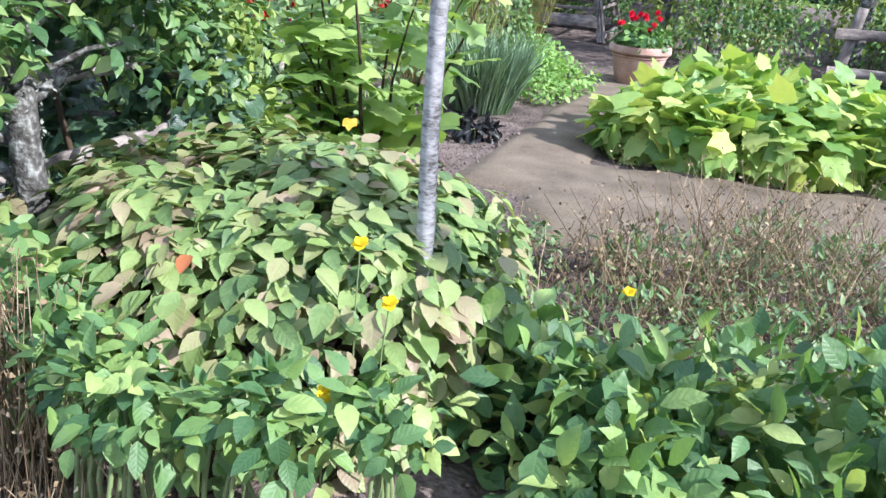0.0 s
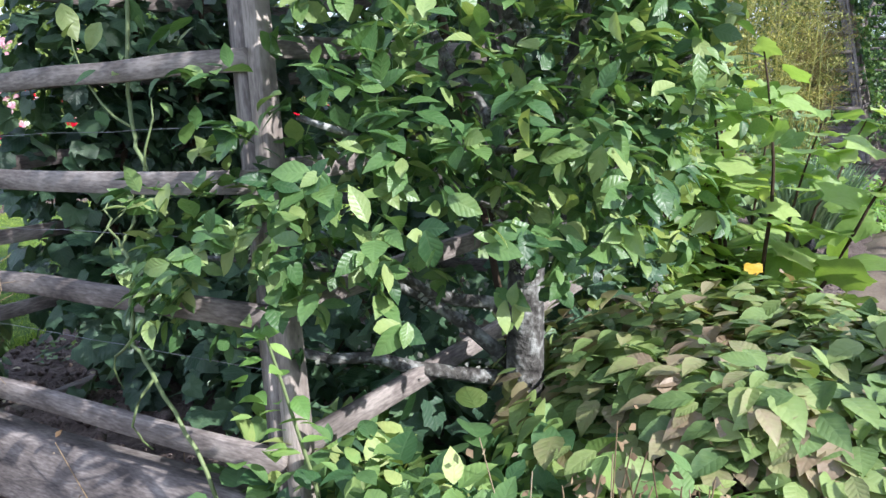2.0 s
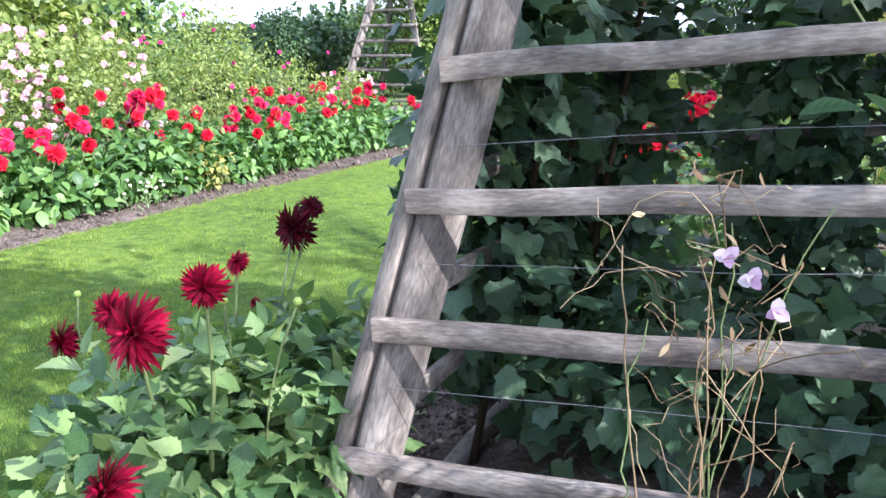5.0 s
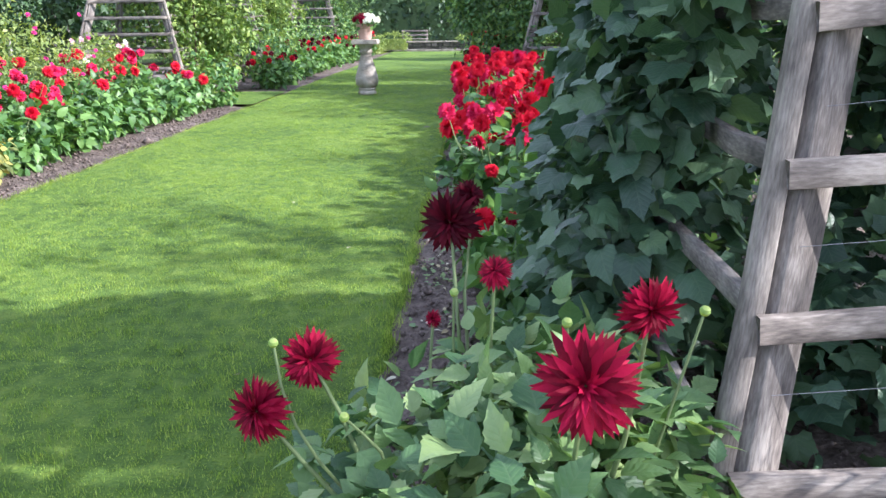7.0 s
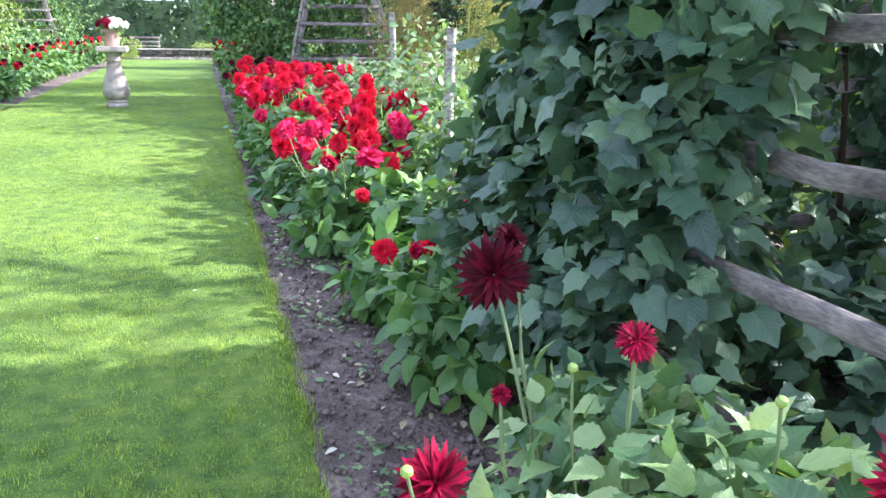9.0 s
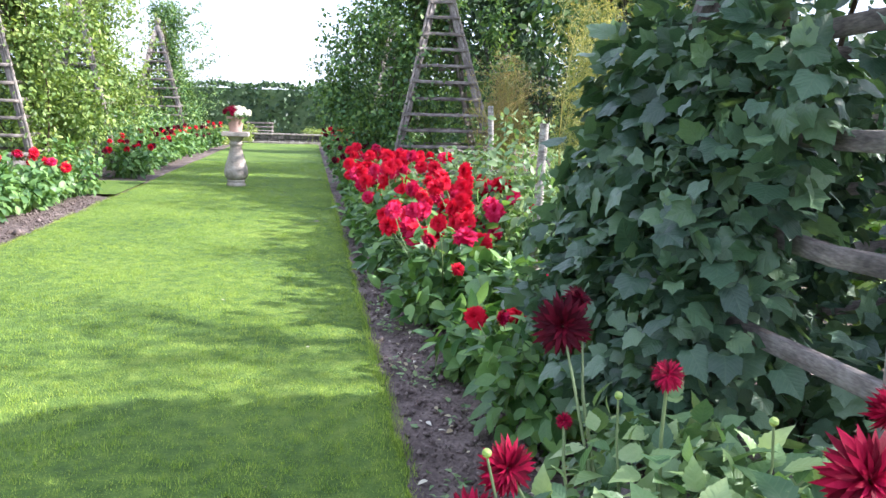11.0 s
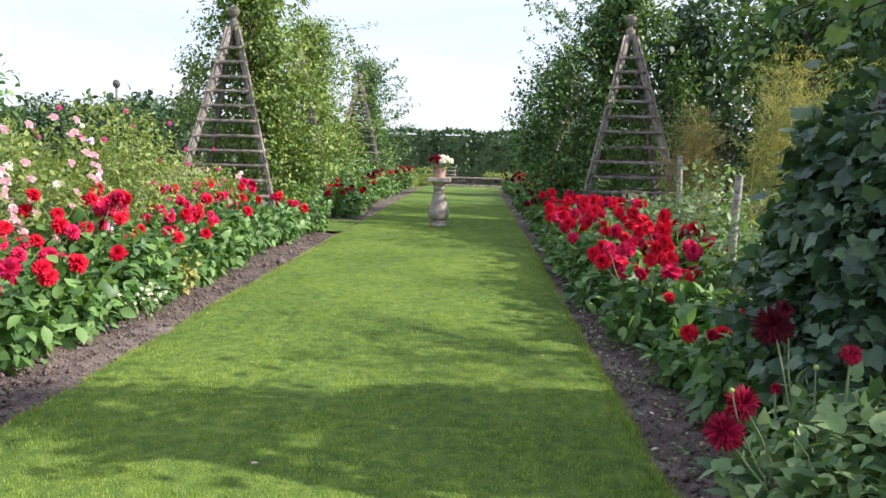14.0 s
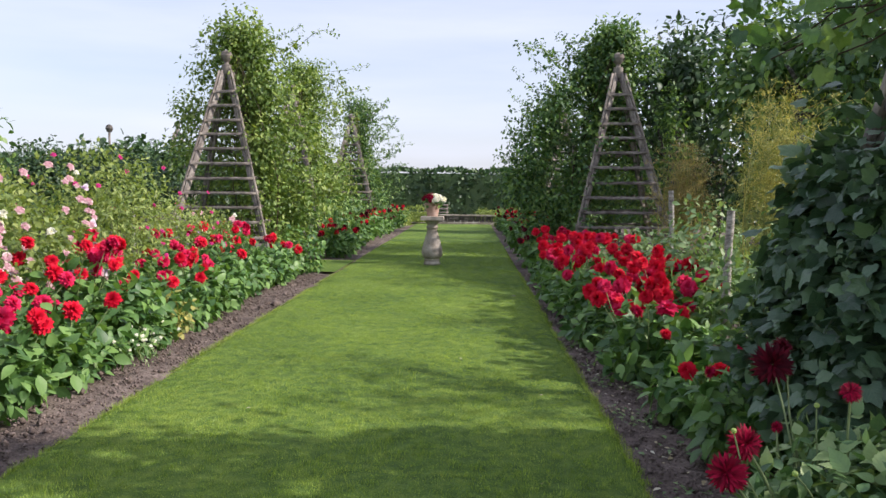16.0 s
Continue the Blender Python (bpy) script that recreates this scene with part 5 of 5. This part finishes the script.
for x, y, z, w in ((2.95, 3.72, 0.56, 0.2), (3.22, 3.66, 0.6, 0.2), (3.8, 3.72, 0.55, 0.14), (3.96, 3.58, 0.58, 0.15), (4.12, 3.52, 0.6, 0.14), (4.28, 3.58, 0.58, 0.14), (4.44, 3.6, 0.59, 0.14), (4.58, 3.72, 0.58, 0.15), (3.62, 3.8, 0.62, 0.13)):
    leafy("broadleaf_plant", (x, y, 0), LAB_B, "plant", [((0, 0, z + 0.03), (w, w * 0.8, 0.1)), ((rng.normal() * 0.04, 0, z + 0.07), (w * 0.7, w * 0.6, 0.08))], 115, 0.064, M_BROAD, "ovate", "broad-leaved plants along the bed", 7, shell=0.7, up=0.8)


def straw_clump(at, n, tall, spread, label, lean=0.25, heads=True):
    ob = thing("dry_grass", at, label, "dry grass")
    lines = []
    for _ in range(n):
        a, r = rng.uniform(0, 2 * np.pi), spread * math.sqrt(rng.random())
        foot = np.array([r * math.cos(a), r * math.sin(a), 0])
        lines.append((bent(foot, foot + np.array([rng.normal() * lean, rng.normal() * lean, 1]) * tall * rng.uniform(0.5, 1.1), 5, 0.03), 0.0028, 0.0014))
    part("stalks", tubes("stalks", lines, M_STRAW, 3), ob, kind="stuff")
    if heads:
        pts = np.concatenate([np.repeat(l[0][-2:], 2, 0) for l in lines])
        m = len(pts)
        part("seed_heads", leaves("seed_heads", "small", pts + rng.normal(size=(m, 3)) * 0.02, rng.normal(size=(m, 3)), rng.normal(size=(m, 3)), rng.uniform(0.008, 0.025, m), M_STRAW), ob, kind="stuff")
    return ob


straw_clump((3.6, 3.6, 0.15), 170, 0.66, 0.15, "upright clump of tall dry brown stalks before the bed", 0.1)
straw_clump((3.92, 3.5, 0.1), 80, 0.45, 0.16, "low clump of dry brown stalks at the bed's edge", 0.2)
straw_clump((2.55, 3.55, 0), 40, 0.5, 0.14, "thin tangle of dry stalks at the obelisk's foot", 0.3)
for x, y, h in ((4.75, 5.5, 0.35), (5.25, 5.6, 0.42), (5.75, 5.9, 0.45), (5.2, 6.2, 0.45), (5.8, 6.7, 0.45), (6.3, 6.2, 0.45), (4.8, 6.3, 0.3), (6.5, 7.0, 0.4), (5.4, 6.9, 0.35)):
    straw_clump((x, y, 0), 85, h * 1.2, 0.32, "straggly clump of dry seeded grass on the bed", 0.5)
    leafy("weed", (x + 0.2, y - 0.15, 0), "low grey-green weeds among dry grass", "weeds", [((0, 0, 0.13), (0.36, 0.32, 0.18))], 420, 0.055, M_WEED, "narrow", stems=2, droop=-0.2)
for x, y in ((4.55, 5.1), (4.4, 5.5), (4.35, 6.1), (4.95, 5.05), (5.5, 5.2), (6.2, 5.4), (5.9, 5.05)):
    leafy("weed", (x, y, 0), "feathery low green weeds on dark soil", "weeds", [((0, 0, 0.12), (0.22, 0.2, 0.15))], 240, 0.055, M_WEED, "narrow", stems=2)
for p in ((4.38, 4.03, 0.85), (4.49, 3.96, 0.75), (4.95, 4.98, 0.46), (4.43, 3.77, 0.6)):
    ob = thing("poppy", (p[0], p[1], 0), "single yellow poppy on a thin stem", "flower", "yellow poppies in the bed")
    part("stem", tubes("stem", [(bent((0.03, 0.04, 0), (0, 0, p[2]), 6, 0.03), 0.003, 0.002)], M_STEM, 5), ob)
    bloom("petals", F_POPPY, ob, (0, 0, p[2]), (0.1, -0.5, 0.9), 0.025)

# slim tree with smooth grey bark
slim = thing("tree", (4.4, 4.36, 0), "slim young tree with smooth silvery bark", "tree")
part("trunk", tubes("trunk", [([(0.0, 0, 0), (0.015, 0, 0.4), (0.024, 0, 0.78), (0.016, 0.005, 1.05), (0.018, 0, 1.35), (0.032, 0, 1.7), (0.04, 0, 2.3), (0.04, 0, 3.2)], 0.029, 0.018)], M_TRUNK, 14), slim)
for tip in ((0.6, 0.1, 3.3), (-0.4, 0.3, 3.4), (0.3, -0.4, 3.5), (-0.2, -0.3, 3.7), (0.2, 0.5, 3.6), (0.05, 0.0, 4.0)):
    part("limb", tubes("limb", [(bent((0.025, 0, 2.3 + rng.uniform(0, 0.6)), tip, 6, 0.08), 0.011, 0.003)], M_TRUNK, 6), slim)
part("crown", crown("crown", "ovate", [((0.5, 0.1, 3.2), (0.5, 0.5, 0.4)), ((-0.3, 0.3, 3.4), (0.5, 0.5, 0.4)), ((0.1, -0.3, 3.6), (0.5, 0.5, 0.4)), ((0.1, 0.2, 3.95), (0.4, 0.4, 0.35))], 482, 0.066, M_APPLE, shell=0.9, lumps=0.35), slim)

# apple-like tree trained against the obelisk's side
apple = thing("apple_tree", (3.02, 4.42, 0), "old lichen-covered fruit tree with glossy green leaves", "tree")
part("trunk", tubes("trunk", [(bent((0.02, 0, 0), (-0.02, -0.02, 1.25), 9, 0.03), 0.06, 0.045)], M_LICHEN, 10), apple)
ap_pts = []
for tip in ((-0.62, -0.55, 0.75), (-0.75, -0.5, 0.95), (-0.5, -0.62, 1.15), (-0.2, -0.7, 1.35), (0.2, -0.55, 1.3), (0.3, 0.1, 1.15), (0.3, 0.4, 1.5), (0.15, 0.6, 1.3), (-0.3, -0.3, 1.9), (0.2, -0.1, 2.2), (0.5, 0.3, 2.1), (-0.5, 0.1, 1.7), (-0.1, 0.5, 2.3), (0.1, -0.4, 1.75)):
    z0 = min(1.15, max(0.6, tip[2] - 0.35))
    ln = bent((0, 0, z0), tip, 9, 0.07)
    part("limb", tubes("limb", [(ln, 0.024, 0.006)], M_LICHEN, 7), apple)
    ap_pts.append(ln)
tuft = np.concatenate([np.repeat(ln[1:6], 16, 0) for ln in ap_pts] + [np.repeat(np.stack([np.zeros(12), np.zeros(12), np.linspace(0.25, 1.2, 12)], -1), 26, 0)])
tuft = tuft + unit(rng.normal(size=tuft.shape)) * rng.uniform(0.012, 0.05, (len(tuft), 1))
part("lichen", leaves("lichen", "small", tuft, rng.normal(size=tuft.shape), rng.normal(size=tuft.shape), rng.uniform(0.008, 0.026, len(tuft)), M_TUFT), apple, "crusty grey-green lichen", kind="stuff")
ap_blobs = [((-0.32, -0.66, 1.1), (0.3, 0.24, 0.3)), ((-0.02, -0.6, 1.3), (0.32, 0.28, 0.34)), ((0.2, -0.35, 1.3), (0.28, 0.3, 0.34)), ((-0.2, -0.4, 1.75), (0.36, 0.34, 0.36)), ((0.22, -0.1, 1.75), (0.4, 0.4, 0.4)), ((0.15, 0.3, 1.3), (0.25, 0.35, 0.36)),
            ((0.18, 0.4, 1.8), (0.3, 0.4, 0.4)), ((0.1, 0.2, 2.3), (0.5, 0.5, 0.36)), ((-0.4, 0.0, 2.0), (0.34, 0.4, 0.36)), ((0.05, 0.6, 1.2), (0.3, 0.35, 0.3)), ((-0.6, -0.7, 0.98), (0.14, 0.12, 0.16))]
core, way = ball_points(ap_blobs, 1050, 0.8, 0.35)
fan = rng.integers(5, 9, len(core))
core, way = np.repeat(core, fan, 0), np.repeat(way, fan, 0)
n = len(core)
at = core + rng.normal(size=(n, 3)) * 0.014
ax = unit(way * 0.45 + rng.normal(size=(n, 3)) * np.array([0.75, 0.75, 0.5]) + np.array([0, 0, -0.12]))
part("leaves", leaves("leaves", "elliptic", at, ax, way * 0.5 + np.array([0, 0, 0.7]) + rng.normal(size=(n, 3)) * 0.25, rng.uniform(0.038, 0.078, n), M_APPLE), apple)
n = 26
sp = np.array([-0.18, -0.83, 0.0]) + np.stack([rng.normal(size=n) * 0.03, rng.normal(size=n) * 0.03, rng.uniform(0.66, 0.94, n)], -1)
part("young_shoot", leaves("young_shoot", "ovate", sp, rng.normal(size=(n, 3)) * np.array([1, 1, 0.3]) + np.array([0, 0, 0.25]), np.array([0, 0, 1.0]) + rng.normal(size=(n, 3)) * 0.3, rng.uniform(0.035, 0.066, n), M_LIME), apple, "bright yellow-green young shoot")
part("shoot_stem", tubes("shoot_stem", [(bent((-0.12, -0.7, 0.4), (-0.18, -0.83, 0.94), 6, 0.02), 0.006, 0.003)], M_STEM, 5), apple)

# ---------------------------------------------------------------- thin climbers on the obelisk's front
pea = thing("sweet_pea", (1.66, 3.5, 0), "dried tangle of sweet pea stems with two pale lilac flowers", "climber")
for k in range(11):
    x = rng.normal() * 0.03
    top = (rng.normal() * 0.085, 0.12 + rng.normal() * 0.03, rng.uniform(0.75, 1.22))
    ln = bent((x, 0.06, 0.1), top, 14, 0.035) + rng.normal(size=(14, 3)) * 0.006
    part("stem", tubes("stem", [(ln, 0.0026, 0.0014)], M_STRAW if k % 3 else M_STEM, 5), pea)
curl = []
for _ in range(30):
    p = np.array([rng.normal() * 0.075, 0.09 + rng.normal() * 0.03, rng.uniform(0.55, 1.2)])
    curl.append((bent(p, p + rng.normal(size=3) * 0.09, 7, 0.06), 0.0014, 0.0008))
part("tendril_tangle", tubes("tendril_tangle", curl, M_STRAW, 3), pea, kind="stuff")
n = 45
dp = np.stack([rng.normal(size=n) * 0.06, 0.09 + rng.normal(size=n) * 0.025, rng.uniform(0.86, 1.2, n)], -1)
part("dry_leaves", leaves("dry_leaves", "narrow", dp, rng.normal(size=(n, 3)) + np.array([0, 0, -0.5]), rng.normal(size=(n, 3)), rng.uniform(0.012, 0.034, n), M_STRAW), pea, "papery dry leaves", kind="stuff")
for p in ((0.02, 0.03, 1.07), (0.06, 0.02, 1.04), (0.1, 0.03, 0.99)):
    bloom("flower", F_LILAC, pea, p, (0.2, -1, 0.2), 0.022, "pale lilac flower")
twine = thing("green_vine", (2.3, 3.7, 0), "twisting bare green vine stem climbing the rungs", "climber")
trail = np.array([(0.42, -0.05, 0.2), (0.3, -0.06, 0.55), (0.135, -0.06, 0.741), (0.012, -0.02, 0.803), (-0.031, 0.02, 0.923), (-0.121, 0.08, 0.973), (-0.192, 0.12, 0.965), (-0.17, 0.16, 1.073), (-0.163, 0.196, 1.158), (-0.257, 0.23, 1.282), (-0.33, 0.28, 1.43), (-0.36, 0.34, 1.75), (-0.33, 0.4, 2.1)])
fine = np.stack([np.interp(np.linspace(0, 12, 60), np.arange(13), trail[:, i]) for i in range(3)], -1)
part("stem", tubes("stem", [(fine + rng.normal(size=fine.shape) * 0.003, 0.0048, 0.0062)], M_STEM, 7), twine)
for a, b in (((0.012, -0.02, 0.8), (-0.06, 0.0, 0.65)), ((-0.17, 0.16, 1.12), (-0.27, 0.1, 0.98)), ((-0.25, 0.22, 1.28), (-0.5, 0.24, 1.55)), ((-0.17, 0.18, 1.12), (-0.13, 0.2, 1.36)), ((0.135, -0.06, 0.74), (0.1, -0.05, 0.55)), ((-0.192, 0.12, 0.965), (-0.2, 0.1, 1.1))):
    part("side_shoot", tubes("side_shoot", [(bent(a, b, 7, 0.04), 0.0042, 0.002)], M_STEM, 5), twine)
n = 34
lp = np.array([-0.35, 0.26, 1.55]) + rng.normal(size=(n, 3)) * np.array([0.28, 0.06, 0.16])
part("leaves", leaves("leaves", "ovate", lp, rng.normal(size=(n, 3)), np.array([0, -0.4, 1.0]) + rng.normal(size=(n, 3)) * 0.4, rng.uniform(0.05, 0.11, n), M_APPLE), twine)

# ---------------------------------------------------------------- litter
n = 1500
wx, wy = rng.uniform(0.06, 0.62, n), rng.uniform(3.6, 9, n)
clus = (np.sin(wx * 9 + wy * 5) + np.sin(wy * 8)) > 0.2
wp = np.stack([wx, wy, np.full(n, 0.012)], -1)[clus]
n = len(wp)
tagged(new("seedlings", leaves("seedlings", "small", wp, rng.normal(size=(n, 3)) * np.array([1, 1, 0.2]) + np.array([0, 0, 0.35]), np.array([0, 0, 1.0]) + rng.normal(size=(n, 3)) * 0.3, rng.uniform(0.018, 0.05, n), M_WEED)), "small green seedlings scattered over the bare soil", "weeds", kind="stuff")
n = 240
fp = np.stack([rng.uniform(0.05, 0.7, n), rng.uniform(3.2, 10, n), np.full(n, 0.014)], -1)
tagged(new("leaf_litter", leaves("leaf_litter", "ovate", fp, rng.normal(size=(n, 3)) * np.array([1, 1, 0.15]), np.array([0, 0, 1.0]) + rng.normal(size=(n, 3)) * 0.25, rng.uniform(0.015, 0.045, n), M_FALLEN)), "pale dry leaf scraps scattered over the soil", "leaf litter", kind="stuff")
FALLEN = leaves("fallen_leaf", "ovate", [(0, -0.5, 0)], [(0, 1, 0.05)], [(0, 0, 1)], [1.0], M_FALLEN)
for x, y, s in ((-0.55, 5.05, 0.05), (-1.0, 8.0, 0.03), (-2.4, 6.3, 0.035), (-0.4, 6.8, 0.03), (-1.9, 4.6, 0.04), (-0.9, 9.5, 0.04), (-1.2, 4.2, 0.035)):
    ob = tagged(new("fallen_leaf", FALLEN), "pale dry leaf fallen on the lawn", "leaf", "fallen leaves on the lawn")
    ob.matrix_basis = pose(x, y, 0.05, rng.normal() * 12, rng.normal() * 12, rng.uniform(0, 360)) @ Matrix.Diagonal((s, s, s, 1))
